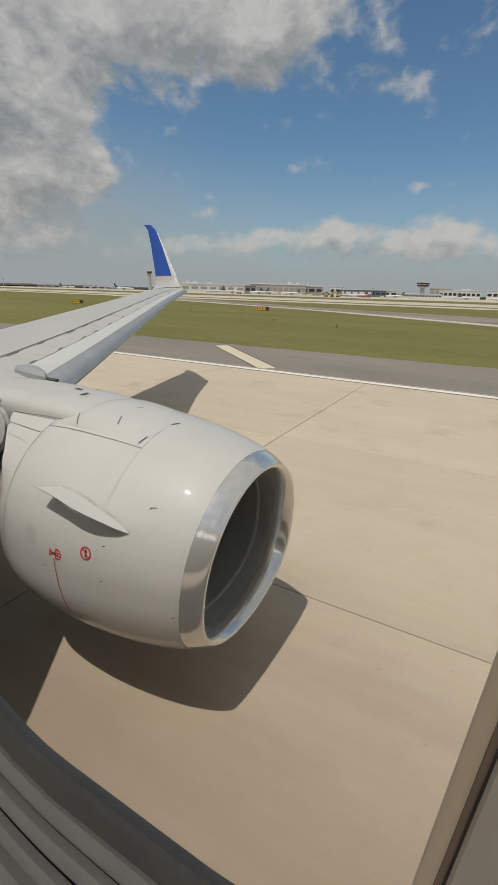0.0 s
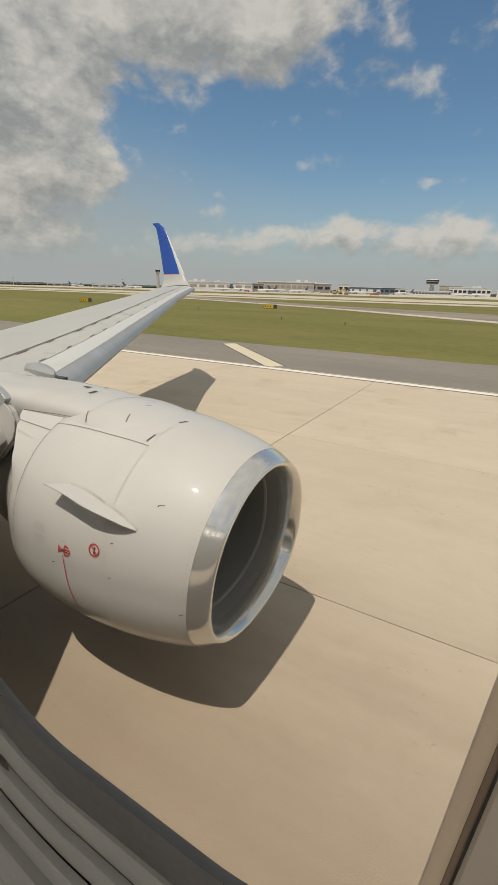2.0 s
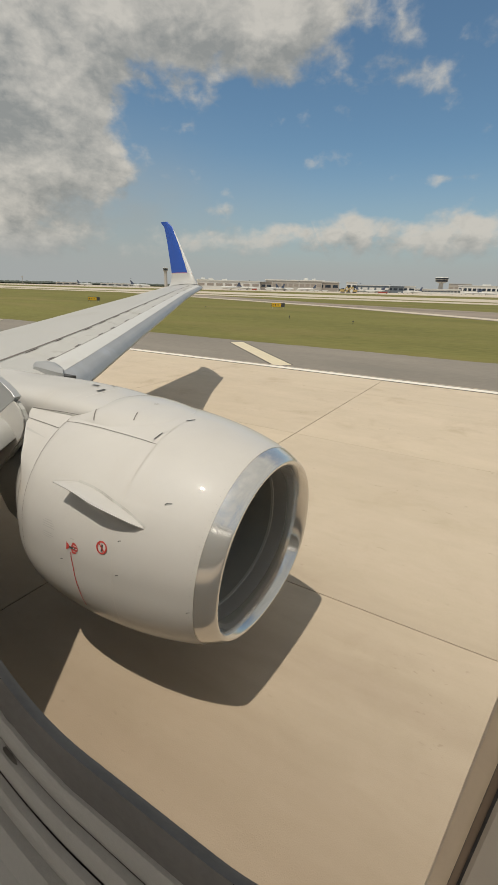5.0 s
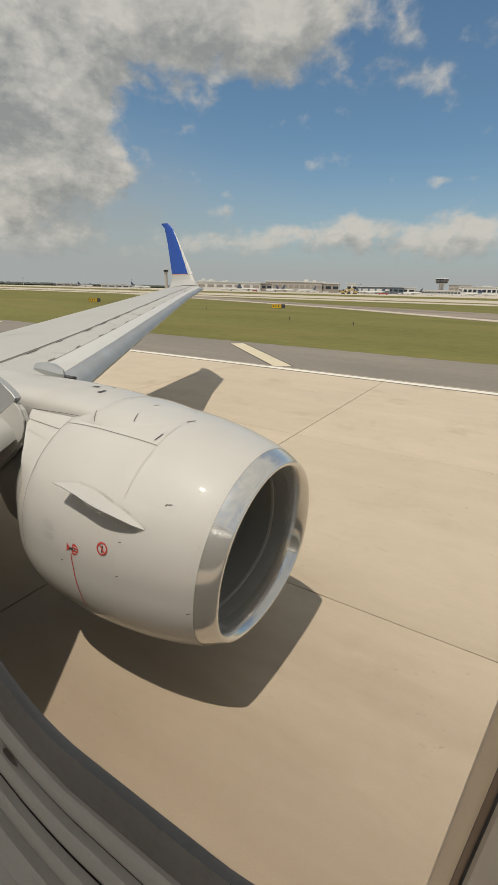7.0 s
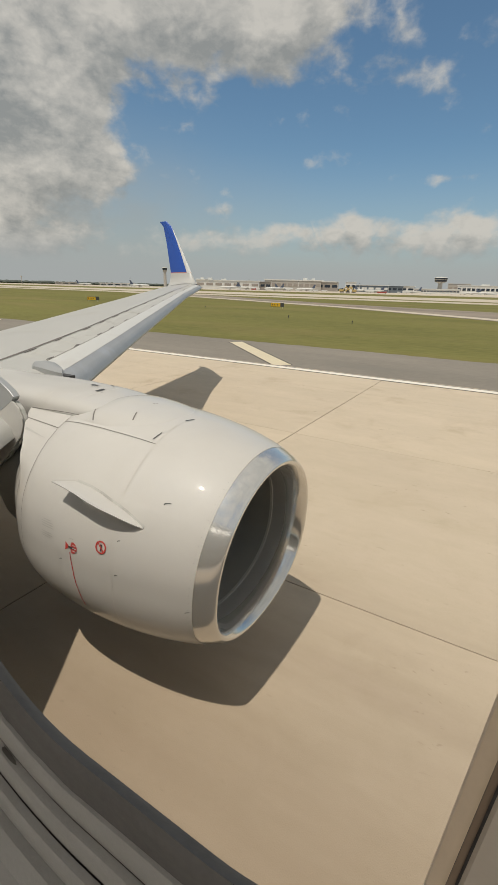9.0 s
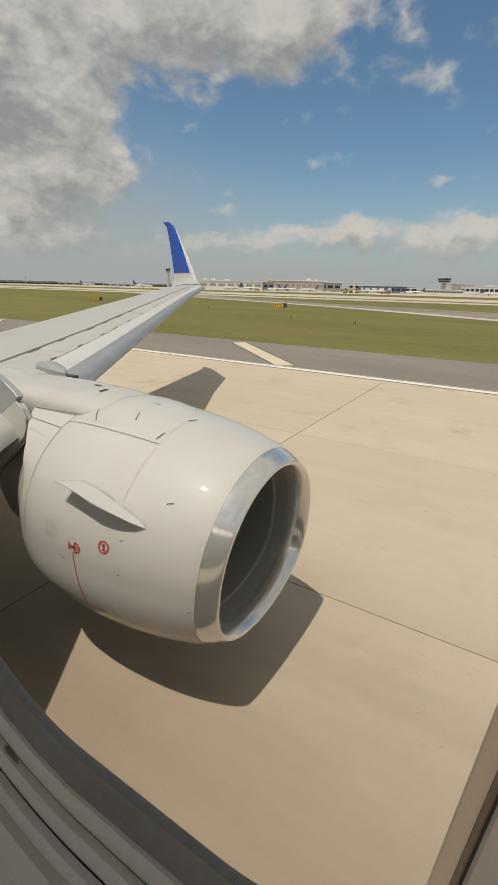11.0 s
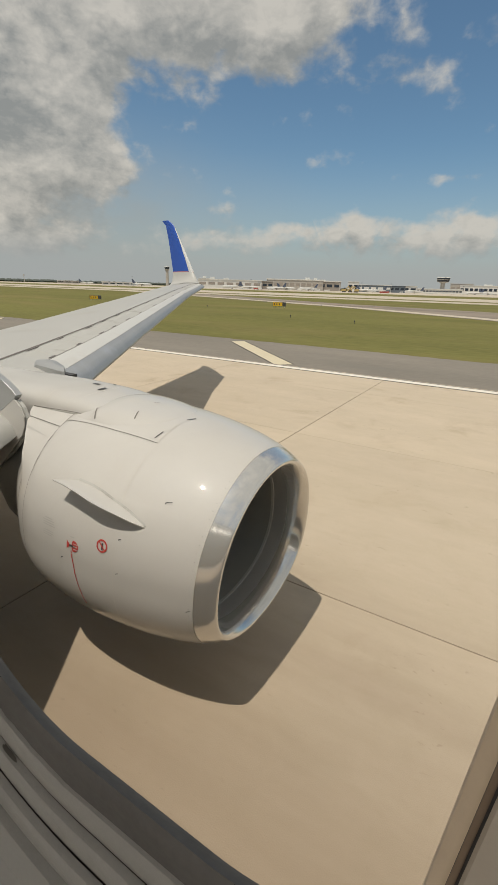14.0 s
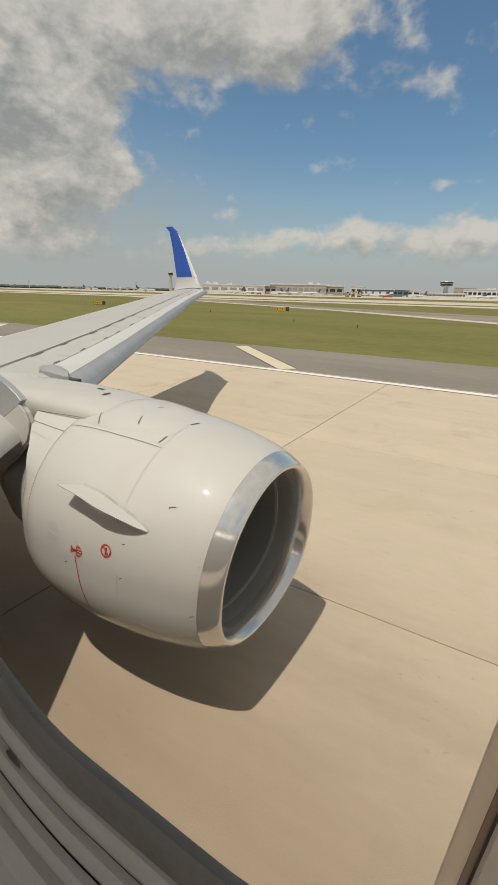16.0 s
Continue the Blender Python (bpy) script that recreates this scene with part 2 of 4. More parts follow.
SEAL = material("blue_grey_window_seal", (0.122, 0.120, 0.120), 0.6, 0, 0.3, 25, 0.1, 200, 0.08, 90, spec=0.15)
SMUDGE = material("dark_smudge", (0.11, 0.105, 0.098), 0.8, 0, 0.4, 120, 0.2, 400)
BEZEL = material("grey_window_plastic", (0.30, 0.302, 0.298), 0.5, 0, 0.08, 20, 0.05, 300, 0.15, 300)
CABIN = material("cabin_wall_plastic", (0.46, 0.42, 0.37), 0.6, 0, 0.05, 8, 0.03, 200, 0.1, 200)
FAN_RING = material("fan_case_metal", (0.46, 0.46, 0.44), 0.5, 0.3, 0.05, 4.0)
SLAT_PAINT = material("pale_slat_paint", (0.55, 0.55, 0.525), 0.4, 0, 0.04, 2.0, 0.02, 40, stain=(0.53, 0.52, 0.49), stain_scale=2.0)


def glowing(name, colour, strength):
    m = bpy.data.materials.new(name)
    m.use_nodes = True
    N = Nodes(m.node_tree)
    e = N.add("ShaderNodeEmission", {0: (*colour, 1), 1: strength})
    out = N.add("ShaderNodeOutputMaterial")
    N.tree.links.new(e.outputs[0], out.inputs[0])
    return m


# fill glow for the cabin, added to brighten the window bezel
CABIN_FILL = glowing("cabin_fill", (1.0, 0.96, 0.9), 2.2)
# brown for the trim's outer turn, its shade painted into the colour
TRIM_SHADE = material("brown_trim_shade", (0.24, 0.18, 0.135), 0.7, 0, 0.1, 30, 0.05, 300)
TRIM = material("beige_window_trim", (0.60, 0.50, 0.385), 0.6, 0, 0.06, 30, 0.04, 300)
FADED_RED = material("faded_red_paint", (0.34, 0.215, 0.18), 0.8, 0, 0.2, 0.6, 0.2, 8)
WHITE_EDGE = material("pale_leading_edge", (0.66, 0.66, 0.64), 0.35, 0.2, 0.04, 2.0)

# ---- building blocks ----


def mesh_from(name, verts, faces, mat, smooth=False):
    me = bpy.data.meshes.new(name)
    me.from_pydata([tuple(v) for v in verts], [], faces)
    me.materials.append(mat)
    bm = bmesh.new()
    bm.from_mesh(me)
    bmesh.ops.recalc_face_normals(bm, faces=bm.faces)
    bm.to_mesh(me)
    bm.free()
    if smooth:
        me.polygons.foreach_set("use_smooth", [True] * len(me.polygons))
        me.set_sharp_from_angle(angle=radians(40))
    return me


def thing(name, place=(0, 0, 0)):
    ob = new(name)
    ob.location = place
    return ob


def part(name, vf, mat, parent=None, label="", smooth=False):
    """One mesh object out of vertices and faces given in the world, under a thing or a part."""
    verts, faces = vf
    off = Vector((0, 0, 0))
    up = parent
    while up is not None:
        off += up.location
        up = up.parent
    ob = new(name, mesh_from(name, [Vector(v) - off for v in verts], faces, mat, smooth))
    ob.parent = parent
    return tagged(ob, label)


def join(*shapes):
    verts, faces = [], []
    for v, f in shapes:
        n = len(verts)
        verts += list(v)
        faces += [tuple(i + n for i in q) for q in f]
    return verts, faces


def loft(rings, ring_closed=True, cap=False):
    n = len(rings[0])
    verts = [Vector(p) for r in rings for p in r]
    faces = []
    for i in range(len(rings) - 1):
        for j in range(n if ring_closed else n - 1):
            k = (j + 1) % n
            faces.append((i * n + j, i * n + k, (i + 1) * n + k, (i + 1) * n + j))
    if cap:
        faces.append(tuple(range(n)))
        faces.append(tuple((len(rings) - 1) * n + j for j in range(n)))
    return verts, faces


def box(lo, hi, bevel=0.0):
    (a, b, c), (d, e, f) = lo, hi
    if not bevel:
        v = [(x, y, z) for z in (c, f) for y in (b, e) for x in (a, d)]
        return v, [(0, 1, 3, 2), (4, 5, 7, 6), (0, 1, 5, 4), (2, 3, 7, 6), (0, 2, 6, 4), (1, 3, 7, 5)]
    t = bevel
    rings = []
    for z, s in ((c, t), (c + t, 0), (f - t, 0), (f, t)):
        rings.append([(a + t + s, b + s, z), (d - t - s, b + s, z), (d - s, b + t + s, z), (d - s, e - t - s, z),
                      (d - t - s, e - s, z), (a + t + s, e - s, z), (a + s, e - t - s, z), (a + s, b + t + s, z)])
    return loft(rings, True, True)


def slab(points, z0, z1):
    """A flat outline in the ground plan, given thickness."""
    return loft([[(x, y, z0) for x, y in points], [(x, y, z1) for x, y in points]], True, True)


def tube(a, b, r0, r1, n=10):
    a, b = Vector(a), Vector(b)
    w = (b - a).normalized()
    u = w.orthogonal().normalized()
    v = w.cross(u)
    ring = [(math.cos(2 * math.pi * i / n), math.sin(2 * math.pi * i / n)) for i in range(n)]
    return loft([[a + (u * c + v * s) * r0 for c, s in ring], [b + (u * c + v * s) * r1 for c, s in ring]], True, True)


def between(table, s):
    """Straight-line look-up in rows (s, value)."""
    for (s0, v0), (s1, v1) in zip(table, table[1:]):
        if s <= s1:
            return v0 + (v1 - v0) * max(0.0, (s - s0)) / (s1 - s0)
    return table[-1][1]


# ---- ground, runway and markings ----
HORIZON = 4600.0
CENTRE = -1.85
LANE, BAY = 6.0, 7.62
EDGE = 20.55
LANE0 = 4.63
LANES = [LANE0 + LANE * k for k in (-3, -2, -1, 0, 1, 2)] + [EDGE]
BAY0 = -4.80


def strip(name, x0, x1, y0, y1, z, mat, label, category, cuts=1):
    xs = [x0 + (x1 - x0) * i / cuts for i in range(cuts + 1)]
    rings = [[(x, y0, z - 0.03), (x, y1, z - 0.03), (x, y1, z), (x, y0, z)] for x in xs]
    ob = part(name, loft(rings, True, True), mat)
    return tagged(ob, label, category, kind="structure")


ground = part("ground", ([(-HORIZON, -HORIZON, -0.06), (HORIZON, -HORIZON, -0.06), (HORIZON, HORIZON, -0.06), (-HORIZON, HORIZON, -0.06)], [(0, 1, 2, 3)]), GRASS)
tagged(ground, "mown olive-green airfield grass with dry patches", "grass", kind="structure")
strip("shoulder", -2200, 2200, EDGE, 29.2, -0.012, ASPHALT, "weathered grey asphalt runway shoulder", "asphalt", 8)
strip("shoulder", -2200, 2200, -33.0, LANES[0], -0.012, ASPHALT, "weathered grey asphalt runway shoulder", "asphalt", 8)
runway = tagged(thing("runway", (0, 0, 0)), "tan concrete runway in jointed slabs", "runway", kind="structure")
part("joint_bed", loft([[(x, LANES[0], -0.06), (x, EDGE, -0.06), (x, EDGE, -0.012), (x, LANES[0], -0.012)] for x in (-2200, -700, 0, 700, 2200)], True, True), JOINT, runway, "dark joint filler")
far_bays = []
for i in range(-60, 60):
    if -9 <= i <= 5:
        continue
    for y0, y1 in zip(LANES, LANES[1:]):
        x0 = BAY0 + i * BAY
        far_bays.append(box((x0 + 0.006, y0 + 0.012, -0.02), (x0 + BAY - 0.006, y1 - 0.012, 0.0)))
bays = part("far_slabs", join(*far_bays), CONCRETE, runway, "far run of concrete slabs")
tagged(bays, kind="stuff")
for x0, x1 in ((-2200, BAY0 - 60 * BAY), (BAY0 + 60 * BAY, 2200)):
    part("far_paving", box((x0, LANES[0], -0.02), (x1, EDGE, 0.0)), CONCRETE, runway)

def marking(name, points, mat, label, z=0.0):
    ob = part(name, slab(points, z - 0.002, z + 0.004), mat)
    return tagged(ob, label, "marking", kind="structure")


def stripe(x0, y0, x1, y1, w):
    d = Vector((x1 - x0, y1 - y0)).normalized()
    n = Vector((-d.y, d.x)) * w / 2
    return [(x0 + n.x, y0 + n.y), (x1 + n.x, y1 + n.y), (x1 - n.x, y1 - n.y), (x0 - n.x, y0 - n.y)]


marking("edge_line", [(-1500, 19.86), (1500, 19.86), (1500, 20.34), (-1500, 20.34)], WHITE_LINE, "white runway edge line on concrete")
marking("edge_line_border", [(-1500, 20.34), (1500, 20.34), (1500, 20.43), (-1500, 20.43)], BLACK_LINE, "thin black border of the runway edge line")
marking("edge_line_border", [(-1500, 19.74), (1500, 19.74), (1500, 19.86), (-1500, 19.86)], BLACK_LINE, "thin black border of the runway edge line")
for k in range(-6, 8):
    x = -10.3 + 30.5 * k
    marking("chevron_border", stripe(x, 20.75, x - 7.4, 27.8, 1.16), BLACK_LINE, "black border under a shoulder stripe", -0.012)
    marking("shoulder_chevron", stripe(x, 20.75, x - 7.4, 27.8, 0.98), PALE_YELLOW_LINE, "faded pale yellow diagonal stripe on the asphalt shoulder", -0.008)

# ragged turf along the shoulder
rng = random.Random(2)
xs = [-160 + 0.7 * i for i in range(330)]
edge = [(x, 29.2 - 0.05 - 0.28 * rng.random() - 0.2 * abs(noise.noise((x * 0.15, 0, 0)))) for x in xs]
turf = part("turf_edge", loft([[(x, y, -0.03), (x, y + 0.03, -0.004), (x, 29.6, 0.004), (x, 29.9, -0.055)] for x, y in edge], False), GRASS)
tagged(turf, "ragged grass edge creeping over the shoulder", "grass", kind="structure")

# lead-off lines and landing-zone bars further along the runway
for x0 in (-290.0, 192.0):
    marking("lead_off_border", stripe(x0 - 60, 2.3 - 9.0, x0 + 75, 13.0, 1.15), BLACK_LINE, "black border of a curved-off taxi line", 0.0)
    marking("lead_off_line", stripe(x0 - 60, 2.3 - 9.0, x0 + 75, 13.0, 0.5), YELLOW_LINE, "bright yellow taxi lead-off line on concrete", 0.004)
for x0, y0, y1 in ((-372.0, 7.4, 9.4), (-228.0, 13.0, 15.2)):
    marking("landing_bar_border", [(x0 - 0.2, y0 - 0.2), (x0 + 23.2, y0 - 0.2), (x0 + 23.2, y1 + 0.2), (x0 - 0.2, y1 + 0.2)], BLACK_LINE, "black border of a white runway bar", 0.0)
    marking("landing_bar", [(x0, y0), (x0 + 23, y0), (x0 + 23, y1), (x0, y1)], WHITE_LINE, "broad white landing-zone bar on concrete", 0.004)

# faded red surface sign on the exit taxiway
for k in range(9):
    x, y = -58.0 + 3.4 * k, 124.0 - 2.1 * k + 0.5 * (k % 3)
    marking("surface_sign_stripe", stripe(x, y, x + 2.4, y - 1.1, 0.9), FADED_RED, "faded red paint on the taxiway", -0.024)

# high-speed exit: a wide diagonal strip through the grass
exit_way = part("taxiway", slab([(72, 20.6), (30, 51), (-2.9, 75.4), (-36, 100), (-101, 135), (-190, 181), (-240, 196), (-190, 203), (-136, 182), (-45, 125), (-4.5, 109.5), (60, 84), (150, 24)], -0.06, -0.026), OLD_PAVING)
edge_strip = part("taxiway_edge", slab([(66, 26.0), (30, 52.2), (-2.9, 76.6), (-36, 101), (-101, 136), (-190, 182), (-190, 186), (-101, 140.5), (-36, 106), (-2.9, 81.5), (30, 57), (66, 30)], -0.05, -0.022), APRON)
tagged(edge_strip, "pale concrete edge strip of the exit taxiway", "taxiway", kind="structure")
tagged(exit_way, "stained old concrete taxiway crossing the grass", "taxiway", kind="structure")
strip("taxiway", -1800, 1800, 183, 208, -0.02, APRON, "pale concrete parallel taxiway beyond the grass", "taxiway", 4)
strip("taxiway", -1800, 1800, 232, 330, -0.02, APRON, "pale concrete runway far across the field", "taxiway", 4)
strip("apron", -1600, 1600, 520, 1300, -0.02, APRON, "pale concrete terminal apron", "apron", 4)

# ---- the airliner ----
airliner = tagged(thing("airliner", (0, CENTRE, 0)), "white twin-engine airliner with a blue winglet standing on the runway", "airplane")

XL, YE, ZE = -1.566, 3.074, 1.537
DROOP, TOE = 0.055, 0.009
OUTER = [(0.0, 0.846), (0.02, 0.874), (0.06, 0.9025), (0.14, 0.9435), (0.28, 0.996), (0.45, 1.0445), (0.7, 1.095), (1.0, 1.132), (1.3, 1.150), (1.6, 1.147), (1.8, 1.132), (1.95, 1.109), (2.1, 1.068), (2.2, 1.028), (2.28, 0.985), (2.34, 0.945)]
TAIL = 2.34
INNER = [(0.0, 0.846), (0.015, 0.820), (0.06, 0.794), (0.12, 0.777), (0.22, 0.764), (0.36, 0.762), (0.6, 0.772), (0.95, 0.79)]
SEAM_RING = 0.158


def eased(table, s):
    """Smooth look-up in rows (s, radius), rounded at the nose."""
    u = [math.sqrt(max(a, 0.0)) for a, _ in table]
    v = [b for _, b in table]
    x = min(math.sqrt(max(s, 0.0)), u[-1])
    k = max(i for i in range(len(u) - 1) if u[i] <= x)
    h = [u[i + 1] - u[i] for i in range(len(u) - 1)]
    d = [(v[i + 1] - v[i]) / h[i] for i in range(len(h))]

    def slope(i):
        if i == 0:
            return d[0]
        if i == len(h):
            return d[-1]
        return (d[i - 1] * h[i] + d[i] * h[i - 1]) / (h[i - 1] + h[i])

    t = (x - u[k]) / h[k]
    return (v[k] * (1 + 2 * t) * (1 - t) ** 2 + slope(k) * h[k] * t * (1 - t) ** 2
            + v[k + 1] * t * t * (3 - 2 * t) + slope(k + 1) * h[k] * t * t * (t - 1))


def nacelle_point(s, a, r=None, push=0.0):
    """A point of the nacelle: s behind the lip, angle a from outboard round over the top to inboard."""
    if r is None:
        r = eased(OUTER, s)
    c, n = math.cos(a), math.sin(a)
    low = max(0.0, -n)
    rr = r + push
    y = rr * c * (1.0 + 0.086 * low * abs(c))
    z = rr * n * (1.0 - 0.144 * low ** 1.5) * (0.985 if n > 0 else 1.0)
    fade = max(0.0, 1.0 - s / 2.0)
    return Vector((XL - s + fade * (z * DROOP - y * TOE), YE + y, ZE + z + 0.02 * s))


def nacelle_ring(s, table, n=120, push=0.0):
    r = eased(table, s)
    return [nacelle_point(s, 2 * math.pi * i / n, r, push) for i in range(n)]


def steps(a, b, n):
    return [a + (b - a) * i / n for i in range(n + 1)]


def on_cowl(path, width, push=0.004, rise=0.0):
    """A thin band laid on the cowl along points (s, degrees)."""
    rows = []
    pts = []
    for (s0, a0), (s1, a1) in zip(path, path[1:]):
        k = max(1, int(max(abs(s1 - s0) / 0.06, abs(a1 - a0) / 3.0)))
        pts += [(s0 + (s1 - s0) * i / k, a0 + (a1 - a0) * i / k) for i in range(k)]
    pts.append(path[-1])
    for i, (s, a) in enumerate(pts):
        s0, a0 = pts[max(i - 1, 0)]
        s1, a1 = pts[min(i + 1, len(pts) - 1)]
        ds, da = s1 - s0, radians(a1 - a0) * 1.1
        q = math.hypot(ds, da) or 1.0
        ns, na = -da / q * width / 2, ds / q * width / 2 / 1.1
        ar = radians(a)
        rows.append([nacelle_point(s - ns, ar - na, None, push), nacelle_point(s + ns, ar + na, None, push)])
    return loft(rows, False)


def cowl_patch(outline, push=0.005):
    """A flat marking on the cowl with an outline of points (s, degrees)."""
    v = [nacelle_point(s, radians(a), None, push) for s, a in outline]
    return v, [tuple(range(len(v)))]


engine = part("engine_cowl", loft([nacelle_ring(s, OUTER) for s in steps(SEAM_RING, TAIL, 56)]), WHITE_PAINT, airliner, "glossy white engine cowl", True)
lip_rows = [nacelle_ring(0.215 * (1 - k) ** 2, INNER) for k in steps(0, 0.96, 18)] + [nacelle_ring(SEAM_RING * k * k, OUTER) for k in steps(0, 1, 18)]
part("inlet_lip", loft(lip_rows), POLISHED, engine, "polished bare metal inlet lip", True)
part("inlet_throat", loft([nacelle_ring(s, INNER) for s in steps(0.215, 0.37, 8)][::-1]), THROAT, engine, "dull grey inlet throat", True)
part("throat_ring", loft([nacelle_ring(s, INNER, 120, p) for s, p in ((0.405, 0.0), (0.402, -0.004), (0.374, -0.004), (0.371, 0.0))]), FAN_RING, engine, "faint seam ring inside the inlet", True)
part("inlet_liner", loft([nacelle_ring(s, INNER) for s in steps(0.405, 0.72, 10)]), LINER, engine, "dark grey inlet liner", True)
part("fan_case", loft([nacelle_ring(s, INNER) for s in steps(0.72, 0.95, 5)]), LINER, engine, "", True)
HUB = Vector((XL - 0.9, YE, ZE + 0.02))
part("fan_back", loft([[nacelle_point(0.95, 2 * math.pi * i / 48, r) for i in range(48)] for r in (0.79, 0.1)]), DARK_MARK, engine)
for k in range(24):
    a = 2 * math.pi * k / 24
    rows = []
    for r in steps(0.22, 0.775, 5):
        tw = radians(25 + 40 * (r - 0.22) / 0.55)
        u = Vector((0, math.cos(a), math.sin(a)))
        w = Vector((0, -math.sin(a), math.cos(a)))
        half = 0.07 + 0.05 * r
        d = Vector((math.cos(tw), 0, 0)) * half + w * math.sin(tw) * half
        rows.append([HUB + u * r + d, HUB + u * r + w * 0.006, HUB + u * r - d, HUB + u * r - w * 0.006])
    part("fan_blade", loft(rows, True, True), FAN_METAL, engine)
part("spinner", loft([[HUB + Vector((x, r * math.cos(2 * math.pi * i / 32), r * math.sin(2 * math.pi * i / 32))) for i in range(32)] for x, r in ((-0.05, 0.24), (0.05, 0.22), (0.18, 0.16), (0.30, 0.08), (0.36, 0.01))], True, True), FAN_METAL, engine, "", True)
def tail_ring(dx, r):
    return [v + Vector((dx, 0, 0)) for v in nacelle_ring(TAIL, [(0, r), (9, r)])]


part("rear_cowl", loft([tail_ring(0.0, 0.935), tail_ring(-0.12, 0.88), tail_ring(-0.28, 0.80), tail_ring(-0.30, 0.77)]), WHITE_PAINT, engine, "white tapering rear cowl", True)
part("exhaust_end", loft([tail_ring(-0.27, 0.77), tail_ring(-0.7, 0.68), tail_ring(-1.3, 0.45)], True, True), LINER, engine, "dark exhaust end of the engine", True)
# seams, panel lines and fasteners on the cowl
part("cowl_seam", on_cowl([(0.888, 100), (0.888, 145), (0.86, 162), (0.834, 176), (0.825, 215)], 0.004), SOFT_SEAM, engine, "faint circular cowl seam")
part("cowl_seam", on_cowl([(2.03, 100), (2.03, 190), (2.03, 230)], 0.005), SEAM, engine, "dark circular cowl seam")
part("cowl_seam", on_cowl([(2.02, 117), (1.35, 117.2), (0.888, 116.6)], 0.0055), SEAM, engine, "dark seam along the top of the cowl")
# the cowl's upper rear panel runs back under the pylon
BACK = [(96, 2.80), (105, 2.75), (117, 2.62), (125, 2.50), (135, 2.34), (147, 2.23), (160, 2.18)]


def rear_radius(s, a):
    w = min(1.0, max(0.0, (160 - a) / 20.0))
    w = w * w * (3 - 2 * w)
    return between(OUTER, min(s, 2.33)) * (1 - w) + w * (between(OUTER, 2.03) - 0.02 * max(0.0, s - 2.03))


def rear_point(s, a, push=0.0):
    return nacelle_point(s, radians(a), rear_radius(s, a), push)


rear_rows = []
for a in range(96, 161, 4):
    end = between(BACK, a)
    rear_rows.append([rear_point(s, a, 0.002) for s in steps(2.035, end, 8)] + [rear_point(end + 0.006, a, -0.004), rear_point(end + 0.002, a, -0.05)])
part("rear_panel", loft(rear_rows, False), WHITE_PAINT, engine, "white rear cowl panel under the pylon", True)


def rear_band(s0, a0, s1, a1, w0, w1, mat, label):
    rows = []
    for k in steps(0, 1, 6):
        s, a, w = s0 + (s1 - s0) * k, a0 + (a1 - a0) * k, w0 + (w1 - w0) * k
        rows.append([rear_point(s, a - w, 0.005), rear_point(s, a + w, 0.005)])
    part("rear_seam", loft(rows, False), mat, engine, label)


rear_band(2.56, 120.5, 2.04, 121.8, 0.22, 0.22, SEAM, "dark seam of the rear panel")
rear_band(2.44, 127.0, 2.10, 129.2, 0.75, 0.05, GREY_MARK, "tapered grey gap in the rear panel")
part("lip_seam", on_cowl([(SEAM_RING, a) for a in range(20, 260, 6)], 0.005), SOFT_SEAM, engine, "fine seam behind the metal lip")
part("access_panel", join(on_cowl([(1.46, 174.9), (1.19, 174.5), (1.155, 192)], 0.0035), on_cowl([(1.46, 174.9), (1.42, 188), (1.16, 191.5)], 0.0035)), SOFT_SEAM, engine, "outline of an access panel")
for a in range(120, 205, 4):
    part("rivet", cowl_patch([(0.185 + 0.0022 * math.cos(t), a + 0.13 * math.sin(t)) for t in steps(0, 5.5, 7)]), DARK_MARK, engine)
for s, a, k in ((0.531, 139.8, 1.0), (0.80, 175.6, 0.45), (0.20, 185.5, 0.6), (0.81, 160.6, 0.45), (1.41, 178.6, 0.5)):
    part("drain_mark", join(on_cowl([(s, a), (s - 0.045 * k, a - 0.8 * k)], 0.006), on_cowl([(s, a), (s + 0.003, a + 0.8 * k)], 0.008)), DARK_MARK, engine, "small dark drain mark")
# warning markings
part("warning_ring", on_cowl([(0.955 + 0.047 * math.cos(t), 165.7 + 2.45 * math.sin(t)) for t in steps(0, 2 * math.pi, 28)], 0.013, 0.006), RED_MARK, engine, "red prohibition ring")
part("warning_slash", on_cowl([(0.985, 164.2), (0.925, 167.2)], 0.011, 0.007), RED_MARK, engine, "red slash of the prohibition ring")
part("warning_bar", on_cowl([(0.953, 164.4), (0.952, 167.3)], 0.016, 0.0055), DARK_MARK, engine)
part("warning_disc", cowl_patch([(1.255 + 0.055 * math.cos(t) * (1 if math.cos(t) < 0 else 0.35), 170.9 + 2.5 * math.sin(t)) for t in steps(0, 2 * math.pi * 23 / 24, 23)]), RED_MARK, engine, "red warning marking")
part("warning_wedge", cowl_patch([(1.335, 169.1), (1.335, 172.9), (1.285, 171.0)]), RED_MARK, engine, "red warning marking")
for a in (169.7, 170.9, 172.1):
    part("warning_stripe", on_cowl([(1.252, a), (1.207, a)], 0.007, 0.007), WHITE_PAINT, engine, "white stripe of the warning marking")
part("warning_dark_bar", cowl_patch([(1.30, 170.5), (1.30, 171.4), (1.23, 171.4), (1.23, 170.5)], 0.007), DARK_MARK, engine)
part("red_line", on_cowl([(1.282, 173.2), (1.275, 176), (1.249, 184), (1.218, 192.5), (1.205, 201)], 0.010), RED_MARK, engine, "thin red line down the cowl")
